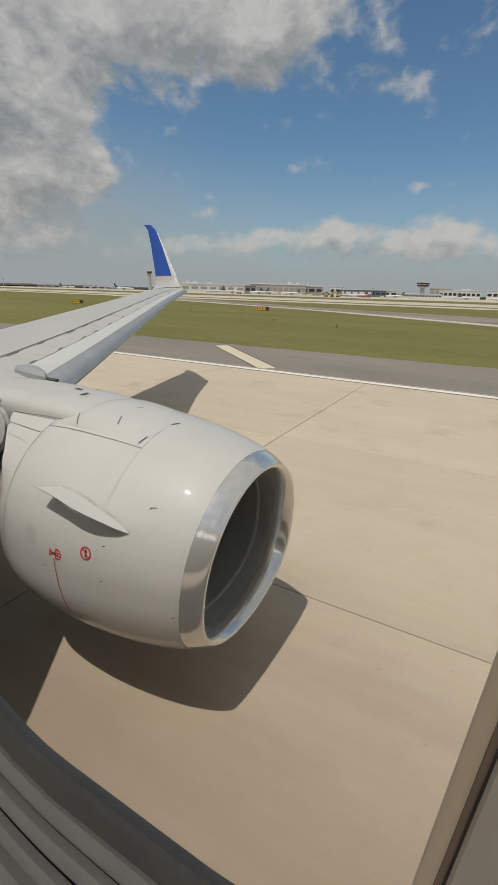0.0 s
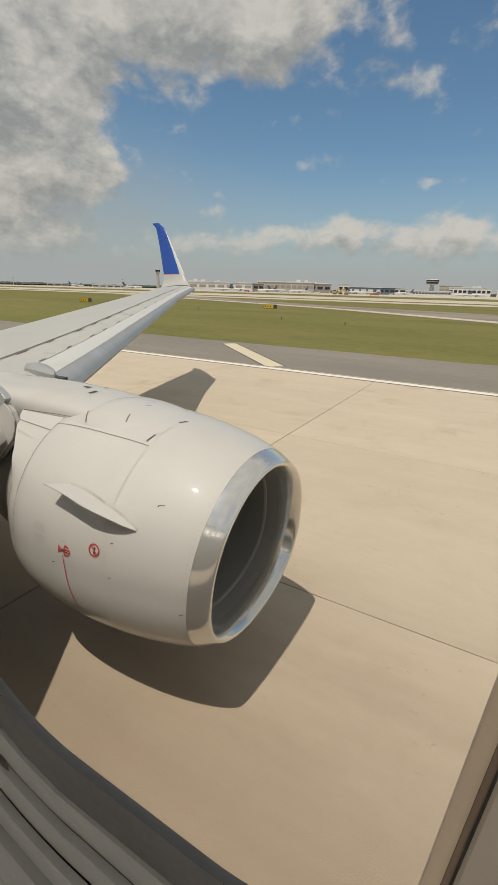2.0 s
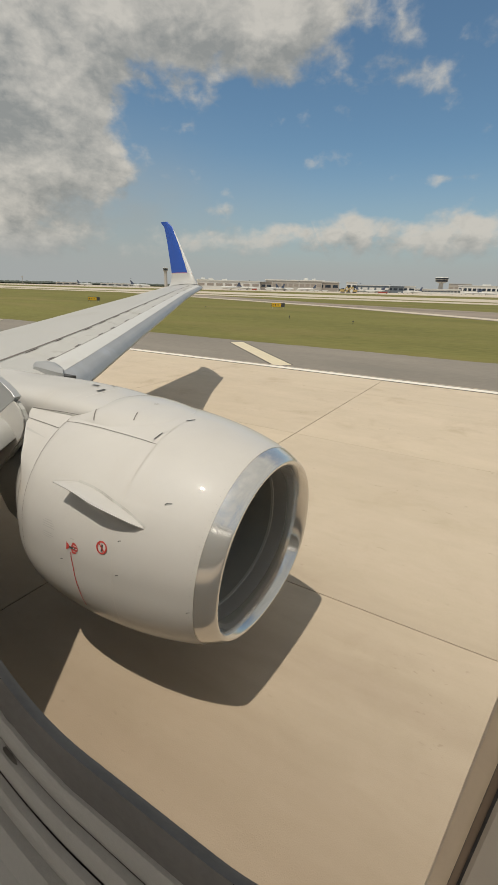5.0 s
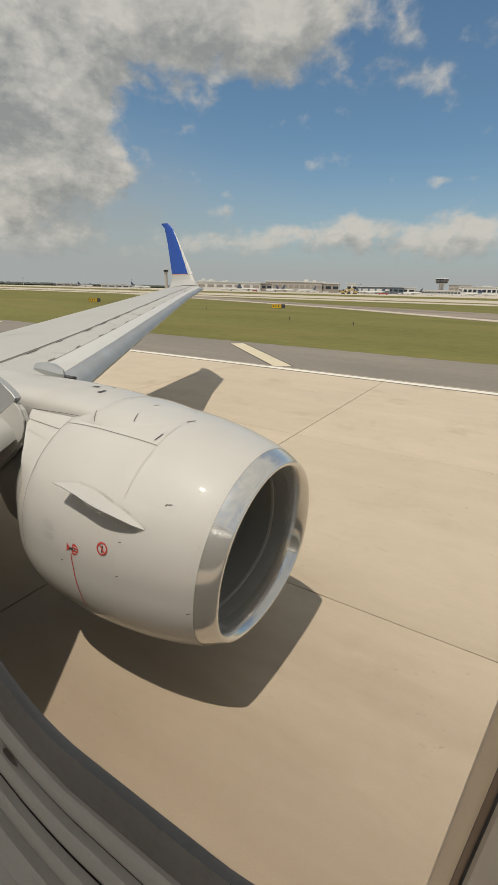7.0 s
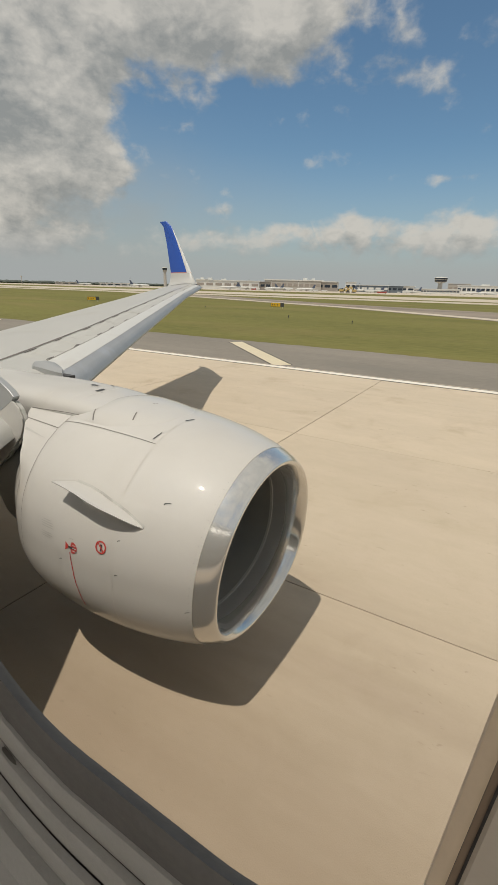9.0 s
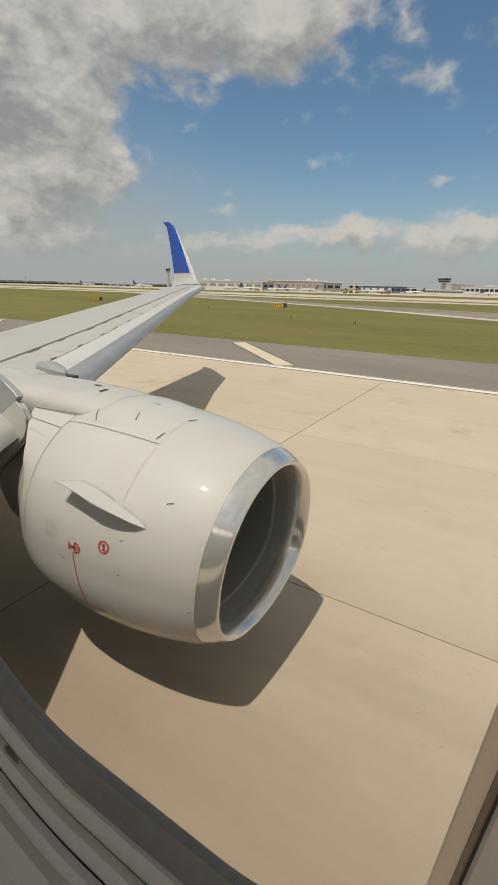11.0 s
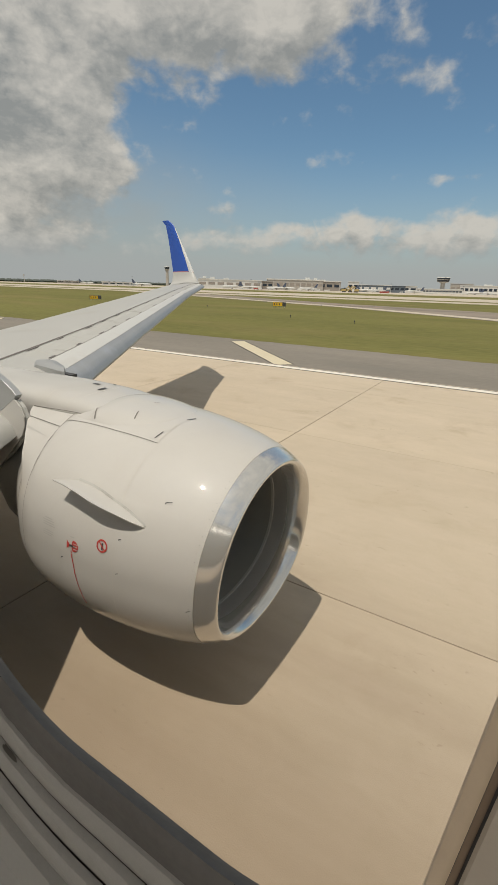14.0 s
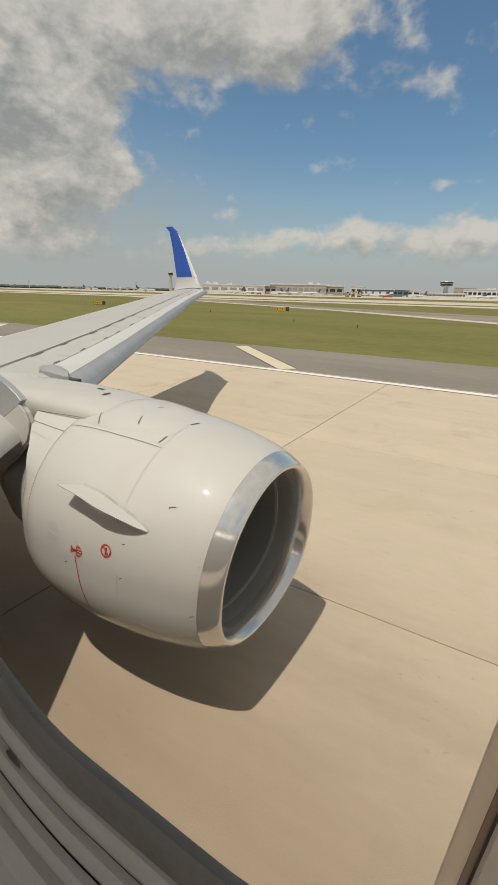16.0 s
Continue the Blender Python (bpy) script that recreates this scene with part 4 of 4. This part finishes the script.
def worn_ring(off, y, amp):
    """The window's outline with a slightly chipped edge."""
    out = []
    for i, (x, yy, z) in enumerate(window_ring(off, y, 288)):
        k = noise.noise((x * 60, z * 60, off)) + 0.8 * max(0.0, noise.noise((x * 190, z * 190, 3.0)))
        d = Vector((x - WX, 0, z - WZ)).normalized() * amp * k
        out.append((x + d.x, yy, z + d.z))
    return out


for o0, o1, y, band in BANDS:
    w = o1 - o0
    chip = 0.0013 if band == "bezel" else 0.0003
    part(band, loft([worn_ring(o, yy, chip if o < o0 + 0.003 else 0.0) for o, yy in ((o0, y + 0.005), (o0 + 0.0004, y + 0.001), (o0 + 0.0022, y - 0.0004), (o0 + w * 0.5, y - 0.0012), (o1 - 0.0035, y - 0.0004), (o1 - 0.001, y + 0.0016), (o1, y + 0.005))]), BEZEL, window, "grey plastic window bezel", True)
part("bezel_flange", loft([window_ring(o, y) for o, y in ((0.0872, 0.078), (0.0876, 0.0725), (0.090, 0.071), (0.100, 0.066), (0.112, 0.036))]), BEZEL, window, "grey plastic window bezel", True)


# an old smudge on the bezel
smear = []
for i in range(16):
    a = 2 * math.pi * i / 16
    r = 0.8 + 0.4 * noise.noise((math.cos(a) * 2, math.sin(a) * 2, 5.0))
    u, v = 0.009 * r * math.cos(a), 0.0016 * r * math.sin(a)
    smear.append((-0.2085 + u * 0.9, 0.0850 - v, 3.5372 - u * 0.39 + 0.0006 + v * 0.1))
part("smudge", (smear, [tuple(range(16))]), SMUDGE, window, "dark smudge on the bezel")


def side_trim(name, rows, mat, label):
    """A strip down the window's forward edge."""
    rings = []
    for o, y in rows:
        ring = window_ring(o, y)
        rings.append(ring[61:72] + ring[:14])
    part(name, loft(rings, False), mat, window, label, True)


side_trim("side_trim", ((-0.0004, 0.0905), (-0.0002, 0.0885), (0.0014, 0.0875), (0.0028, 0.0876), (0.0036, 0.0880)), TRIM, "beige plastic trim at the window's edge")
side_trim("side_trim_groove", ((0.0037, 0.0880), (0.0044, 0.0886), (0.0052, 0.0888), (0.0057, 0.0893)), TRIM_SHADE, "brown strip with the window trim's shaded turn painted in")
side_trim("side_trim_lip", ((0.0062, 0.0885), (0.0068, 0.0872), (0.012, 0.0862), (0.03, 0.085)), CABIN, "beige plastic trim at the window's edge")
part("sidewall", cell(0.035, 0.112, WX), CABIN, window, "beige cabin sidewall panel")
for k in range(-12, 13):
    if k:
        cx = WX + 0.508 * k
        part("sidewall_panel", join(loft([window_ring(0.008, 0.099, 72, cx), window_ring(0.06, 0.036, 72, cx)]), cell(0.036, 0.06, cx)), CABIN, window)
part("cabin_shell", loft([[(x, 0.0 if abs(y) < 0.12 else (CENTRE + (y - CENTRE) * 0.95), 3.5 + (z - 3.5) * 0.95) for y, z in CROWN] for x in (X0, X1)], False), CABIN, window)
part("cabin_floor", box((X0, -3.7, 2.6), (X1, 0.03, 2.66)), CABIN, window)
# unseen glowing strip, added as fill light on the bezel
part("ceiling_light", box((X0 + 0.3, CENTRE - 0.5, 4.93), (X1 - 0.3, CENTRE + 0.5, 4.97)), CABIN_FILL, window, "white glowing fill strip added under the cabin ceiling")

# ---- the far side of the airfield ----


def bearing(az, dist):
    a = radians(az)
    return -math.sin(a) * dist, math.cos(a) * dist


def turned(shape, az, dist):
    """Moves a shape built round the origin, facing -y, out to a bearing."""
    x, y = bearing(az, dist)
    m = Matrix.Translation((x, y, 0)) @ Matrix.Rotation(radians(az), 4, "Z")
    v, f = shape
    return [m @ Vector(p) for p in v], f


def far_box(az, dist, wide, deep, z0, z1, dx=0.0, dy=0.0):
    return turned(box((dx - wide / 2, dy, z0), (dx + wide / 2, dy + deep, z1)), az, dist)


def building(az, dist, wide, high, wall, roof_mat, label, windows=0, win_mat=None, parapet=1.0, name="terminal_building", units=0):
    x, y = bearing(az, dist)
    b = tagged(thing(name, (x, y, 0)), label, "building")
    part("wall", far_box(az, dist, wide, 40, 0, high), wall, b)
    part("roof", far_box(az, dist, wide + 2, 42, high, high + parapet, 0, -1), roof_mat, b)
    for i in range(windows):
        dx = -wide / 2 + wide * (i + 0.5) / windows
        part("window", far_box(az, dist, wide / windows * 0.72, 0.4, high * 0.42, high * 0.72, dx, -0.3), win_mat, b)
    r = random.Random(int(az * 10) + 7)
    for i in range(units):
        dx = r.uniform(-0.45, 0.45) * wide
        part("roof_unit", far_box(az, dist, r.uniform(4, 10), 8, high + parapet, high + parapet + r.uniform(1.5, 4), dx, 6), roof_mat, b)
    return b


TAN_WALL = material("tan_terminal_wall", (0.44, 0.41, 0.37), 0.8, 0, 0.1, 0.05, 0.06, 0.6)
BROWN_WALL = material("brown_terminal_wall", (0.33, 0.295, 0.26), 0.8, 0, 0.1, 0.05, 0.06, 0.6)
PALE_WALL = material("pale_building_wall", (0.68, 0.67, 0.64), 0.7, 0, 0.06, 0.05, 0.05, 0.6)
PALE_ROOF = material("pale_roof", (0.66, 0.66, 0.63), 0.6, 0, 0.06, 0.05, 0.05, 0.6)
BLUE_WALL = material("blue_grey_hangar_wall", (0.15, 0.18, 0.21), 0.6, 0, 0.08, 0.05, 0.05, 0.6)
DARK_GLASS = material("dark_window_glass", (0.03, 0.04, 0.055), 0.15, 0, 0.02)
SIGN_YELLOW = material("sign_yellow", (0.75, 0.45, 0.02), 0.5, 0, 0.05, 4)
DIGGER_YELLOW = material("digger_paint", (0.45, 0.33, 0.13), 0.6, 0, 0.1, 2)
TRUCK_RED = material("vehicle_red", (0.35, 0.06, 0.04), 0.5, 0, 0.05, 2)
# leaf green lightened and greyed: distance haze put into the base colour
TREE_HAZED = material("far_hazed_leaves", (0.10, 0.113, 0.10), 0.95, 0, 0.3, 0.05, 0.2, 0.6, spec=0.1)
LINER_TAIL = material("tail_paint_dark", (0.08, 0.10, 0.15), 0.4)

BUILDINGS = [
    (33.6, 880, 120, 15.0, PALE_WALL, PALE_ROOF, "long pale terminal with flat roof", 7, BROWN_WALL, 1.2, 3),
    (36.4, 900, 30, 17.0, TAN_WALL, PALE_ROOF, "square tan terminal block with a pale roof", 4, DARK_GLASS, 1.0, 1),
    (29.3, 900, 32, 14.5, BROWN_WALL, TAN_WALL, "brown flat-roofed service block", 3, DARK_GLASS, 1.0, 0),
    (25.6, 980, 118, 19.5, TAN_WALL, PALE_ROOF, "long tan terminal with a white roof edge", 10, BROWN_WALL, 2.2, 2),
    (21.4, 990, 46, 18.0, BROWN_WALL, PALE_ROOF, "brown terminal end with a white roof edge", 3, DARK_GLASS, 2.0, 1),
    (18.6, 1000, 22, 19.0, PALE_WALL, PALE_ROOF, "small white service building", 2, DARK_GLASS, 1.0, 0),
    (16.2, 1050, 74, 14.0, BLUE_WALL, PALE_ROOF, "blue-grey hangar with pale doors", 5, PALE_WALL, 1.0, 0),
    (13.5, 1060, 34, 13.5, BLUE_WALL, BLUE_WALL, "dark blue-grey cargo shed", 3, DARK_GLASS, 0.6, 0),
    (12.1, 1080, 30, 14.0, PALE_WALL, PALE_ROOF, "white flat-roofed cargo building", 2, DARK_GLASS, 1.0, 0),
    (8.9, 1120, 96, 9.0, PALE_WALL, PALE_ROOF, "low white concourse with a dark window band", 14, DARK_GLASS, 1.5, 0),
    (6.6, 1220, 50, 23.0, TAN_WALL, TAN_WALL, "tall tan building behind the concourse", 4, BROWN_WALL, 1.0, 0),
    (4.6, 1200, 90, 19.0, PALE_WALL, PALE_ROOF, "pale flat-roofed terminal wing", 9, DARK_GLASS, 1.2, 2),
    (-1.0, 1200, 120, 20.0, PALE_WALL, PALE_ROOF, "pale flat-roofed terminal wing", 10, DARK_GLASS, 1.2, 2),
    (46.8, 1000, 70, 6.0, PALE_WALL, PALE_ROOF, "low white hangar across the field", 5, DARK_GLASS, 0.8, 0),
    (52.5, 1500, 60, 7.0, TAN_WALL, PALE_ROOF, "low tan shed across the field", 3, DARK_GLASS, 0.8, 0),
]
for az, dist, wide, high, wall, roof, label, n, wm, par, units in BUILDINGS:
    building(az, dist, wide, high, wall, roof, label, n, wm, par, "terminal_building", units)


def control_tower(az, dist, high, stem, cab, glass, label):
    x, y = bearing(az, dist)
    t = tagged(thing("control_tower", (x, y, 0)), label, "tower")
    foot = high - 0.8 - glass
    part("shaft", tube((x, y, 0), (x, y, foot), stem, stem * 0.8, 12), TAN_WALL, t, "tan concrete shaft")
    part("collar", tube((x, y, foot - 3), (x, y, foot), stem * 0.9, cab * 0.88, 12), TAN_WALL, t)
    part("cab", tube((x, y, foot), (x, y, high - 0.8), cab * 0.9, cab, 12), DARK_GLASS, t, "dark glazed tower cab")
    if glass > 4:
        part("gallery", tube((x, y, foot + glass * 0.45), (x, y, foot + glass * 0.55), cab * 0.98, cab * 0.98, 12), TAN_WALL, t, "pale band round the cab")
    part("cab_roof", tube((x, y, high - 0.8), (x, y, high), cab * 1.02, cab * 0.96, 12), PALE_ROOF, t)
    part("mast", tube((x, y, high), (x, y, high + 2.5), 0.25, 0.15, 6), PALE_WALL, t)


control_tower(41.2, 760, 31, 2.6, 3.9, 3.2, "slim tan airport control tower with a glazed cab")
control_tower(8.6, 1135, 35, 5.5, 14.0, 8.5, "low ramp control tower with a wide dark cab")


def far_airliner():
    """A parked airliner, nose along +x, at the origin."""
    a = tagged(thing("parked_airliner"), "white airliner parked by the terminal", "airplane", "airliners parked at the terminal")
    prof = ((-18, 0.3, 4.4), (-14, 1.1, 4.0), (-9, 1.9, 3.6), (12, 1.9, 3.5), (15.5, 1.5, 3.4), (17.3, 0.8, 3.2), (18, 0.1, 3.1))
    part("body", loft([[(x, r * math.cos(2 * math.pi * i / 14), z + r * math.sin(2 * math.pi * i / 14)) for i in range(14)] for x, r, z in prof], True, True), PALE_ROOF, a, "", True)
    for s in (-1, 1):
        part("side_wing", loft([[(x, s * y, z), (x - c, s * y, z), (x - c * 0.5, s * y, z + 0.4)] for x, y, z, c in ((4, 1, 2.6, 6), (-4, 16, 4.0, 1.5))], True, True), WING_GREY, a)
        part("engine_pod", tube((5.0, s * 5.2, 1.6), (1.5, s * 5.2, 1.7), 1.05, 0.8, 12), PALE_ROOF, a)
        part("tailplane", loft([[(x, s * y, 4.8), (x - c, s * y, 4.8), (x - c * 0.5, s * y, 5.0)] for x, y, c in ((-14, 0.5, 3.5), (-17, 6.5, 1.2))], True, True), PALE_ROOF, a)
        part("wheel", tube((-1.5, s * 2.6 - 0.25, 0.6), (-1.5, s * 2.6 + 0.25, 0.6), 0.6, 0.6, 12), RUBBER, a)
        part("gear_leg", tube((-1.5, s * 2.6, 0.6), (-1.5, s * 2.4, 2.8), 0.18, 0.18, 6), WING_GREY, a)
    part("fin", loft([[(x, -0.2, z), (x - c, -0.2, z), (x - c, 0.2, z), (x, 0.2, z)] for x, z, c in ((-11.5, 5.2, 6.0), (-17.0, 12.2, 2.2))], True, True), LINER_TAIL, a, "dark blue tail fin")
    part("nose_leg", tube((13.5, 0, 0), (13.5, 0, 2.6), 0.3, 0.18, 8), WING_GREY, a)
    return a


first = far_airliner()
spots = [(31.2, 830, 20), (33.4, 820, 200), (26.6, 880, 15), (24.0, 890, 190), (27.9, 860, 170), (15.8, 930, 185), (17.0, 960, 10), (11.6, 980, 170), (5.2, 1080, 200), (3.8, 1060, 10),
         (44.2, 900, 10), (50.5, 1240, 15), (0.5, 1080, 190)]
for i, (az, dist, turn) in enumerate(spots):
    x, y = bearing(az, dist)
    pose_m = pose(x, y, -0.02, 0, 0, az + turn)
    if i == 0:
        first.matrix_basis = pose_m
    else:
        copy_thing(first, pose_m)


def excavator(az, dist, flip):
    x, y = bearing(az, dist)
    e = tagged(thing("excavator", (x, y, 0)), "dusty yellow excavator on the far pavement", "excavator", "excavators on the far pavement")
    part("tracks", far_box(az, dist, 6, 5, -0.02, 1.6), DARK_MARK, e)
    part("cab_body", far_box(az, dist, 6.5, 4.5, 1.6, 4.6, -0.8 * flip), DIGGER_YELLOW, e)
    part("cab", far_box(az, dist, 2.2, 2, 4.6, 6.4, 0.5 * flip), DARK_GLASS, e)
    for (ax, ah), (bx, bh) in (((1.5, 3.5), (6.0, 8.5)), ((6.0, 8.5), (9.0, 3.5))):
        shape = tube((ax * flip, 0, ah), (bx * flip, 0, bh), 0.7, 0.6, 6)
        part("boom", turned(shape, az, dist), DIGGER_YELLOW, e)
    part("bucket", turned(box((8.2 * flip - 1, -1, 1.2), (8.2 * flip + 1, 1, 3.6), 0.3), az, dist), DARK_MARK, e)


excavator(19.6, 700, 1)
excavator(18.2, 700, -1)
excavator(18.9, 720, 1)


def truck(az, dist, mat, label, w=8.0):
    x, y = bearing(az, dist)
    t = tagged(thing("service_truck", (x, y, 0)), label, "truck")
    part("bed", turned(box((-w / 2, -1.2, 0.9), (w / 2 - 2.2, 1.2, 2.6), 0.15), az, dist), mat, t)
    part("cab", turned(box((w / 2 - 2.1, -1.2, 0.7), (w / 2, 1.2, 3.0), 0.3), az, dist), mat, t)
    for dx in (-w / 2 + 1.2, w / 2 - 1.2):
        part("wheel", turned(tube((dx, -1.25, 0.48), (dx, 1.25, 0.48), 0.5, 0.5, 12), az, dist), RUBBER, t)


truck(14.9, 640, TRUCK_RED, "dark red flatbed truck on the far pavement", 12.0)
truck(9.7, 800, PALE_ROOF, "white service truck on the apron")
truck(22.8, 760, PALE_ROOF, "white service truck on the apron")
truck(30.4, 700, TRUCK_RED, "red service truck on the apron", 7.0)


def sign(x, y, wide, turn, label):
    s = tagged(thing("airfield_sign", (x, y, -0.06)), label, "sign")
    m = Matrix.Translation((x, y, -0.06)) @ Matrix.Rotation(radians(turn), 4, "Z")

    def here(shape):
        return [m @ Vector(p) for p in shape[0]], shape[1]

    part("panel", here(box((-wide / 2, -0.12, 0.3), (wide / 2, 0.12, 1.1), 0.03)), DARK_MARK, s, "black sign box")
    part("face", here(box((-wide / 2 + 0.06, -0.15, 0.36), (wide / 2 - wide * 0.28, -0.121, 1.04))), SIGN_YELLOW, s, "yellow sign face")
    for k in range(3):
        part("lettering_bar", here(box((-wide / 2 + 0.25 + 0.5 * k, -0.165, 0.55), (-wide / 2 + 0.42 + 0.5 * k, -0.151, 0.88))), DARK_MARK, s)
    for dx in (-wide / 2 + 0.3, wide / 2 - 0.3):
        part("leg", here(tube((dx, 0, 0), (dx, 0, 0.4), 0.05, 0.05, 8)), WING_GREY, s)


sign(-43.0, 83.0, 2.7, 28, "yellow airfield direction sign on the grass")
sign(-86.0, 73.0, 2.6, 45, "yellow airfield direction sign on the grass")

lamp = tagged(thing("taxiway_light", (-27.3, 56.2, -0.06)), "small dark taxiway edge light", "light", "taxiway edge lights")
part("stake", tube((-27.3, 56.2, -0.06), (-27.3, 56.2, 0.22), 0.04, 0.03, 8), DARK_MARK, lamp)
part("head", tube((-27.3, 56.2, 0.2), (-27.3, 56.2, 0.34), 0.10, 0.07, 10), DARK_MARK, lamp)
for x, y in ((-17.2, 52.9), (-89.7, 157.7), (-40.0, 98.0), (-60.0, 108.0), (-52.0, 70.5)):
    copy_thing(lamp, Matrix.Translation((x, y, -0.06)))

# apron light masts
x, y = bearing(31.0, 860)
pole = tagged(thing("light_mast", (x, y, 0)), "tall thin floodlight mast on the apron", "light mast", "floodlight masts on the apron")
part("pole", tube((x, y, -0.02), (x, y, 17), 0.3, 0.2, 8), PALE_WALL, pole)
part("lamp_head", box((x - 1.0, y - 0.4, 16.4), (x + 1.0, y + 0.4, 17.1), 0.15), DARK_GLASS, pole)
for az, dist in ((28.2, 870), (24.9, 900), (20.2, 920), (17.6, 950), (14.2, 980), (6.4, 1100), (3.0, 1120), (45.3, 980), (-1.5, 1100)):
    x, y = bearing(az, dist)
    copy_thing(pole, Matrix.Translation((x, y, 0)))

for az, dist, w in ((32.2, 790, 6), (29.9, 760, 7), (28.6, 770, 9), (26.1, 800, 6), (25.0, 780, 8), (23.4, 820, 6), (21.7, 800, 10), (16.4, 860, 7), (13.0, 900, 6), (12.3, 880, 9), (7.4, 980, 7), (6.1, 990, 10), (4.4, 1000, 6), (45.0, 830, 8), (47.2, 800, 6)):
    truck(az, dist, PALE_ROOF, "white service vehicle on the apron", float(w))

# radar mast
x, y = bearing(57.0, 1600)
mast = tagged(thing("radar_mast", (x, y, 0)), "thin lattice mast far across the field", "mast")
part("pole", tube((x, y, 0), (x, y, 22), 1.0, 0.5, 6), TAN_WALL, mast)
part("head", tube((x, y, 19), (x, y, 23), 2.2, 2.0, 8), TAN_WALL, mast)

# far woods
rng = random.Random(11)
clumps = []
for i in range(1300):
    az = rng.uniform(-25, 85)
    dist = rng.uniform(2300, 2900)
    x, y = bearing(az, dist)
    h = rng.uniform(8, 11) * (1.25 if az > 40 else 1.0)
    w = rng.uniform(12, 24)
    rows = []
    for k, s in ((0.0, 0.8), (0.4, 1.0), (0.75, 0.75), (1.0, 0.25)):
        rows.append([(x + w * s * math.cos(2 * math.pi * j / 6 + i) * rng.uniform(0.8, 1.2), y + w * s * math.sin(2 * math.pi * j / 6 + i), h * k * rng.uniform(0.9, 1.05)) for j in range(6)])
    clumps.append(loft(rows, True, True))
woods = part("far_woods", join(*clumps), TREE_HAZED)
tagged(woods, "low grey-green line of far woods, haze painted into the colour", "trees", kind="stuff")

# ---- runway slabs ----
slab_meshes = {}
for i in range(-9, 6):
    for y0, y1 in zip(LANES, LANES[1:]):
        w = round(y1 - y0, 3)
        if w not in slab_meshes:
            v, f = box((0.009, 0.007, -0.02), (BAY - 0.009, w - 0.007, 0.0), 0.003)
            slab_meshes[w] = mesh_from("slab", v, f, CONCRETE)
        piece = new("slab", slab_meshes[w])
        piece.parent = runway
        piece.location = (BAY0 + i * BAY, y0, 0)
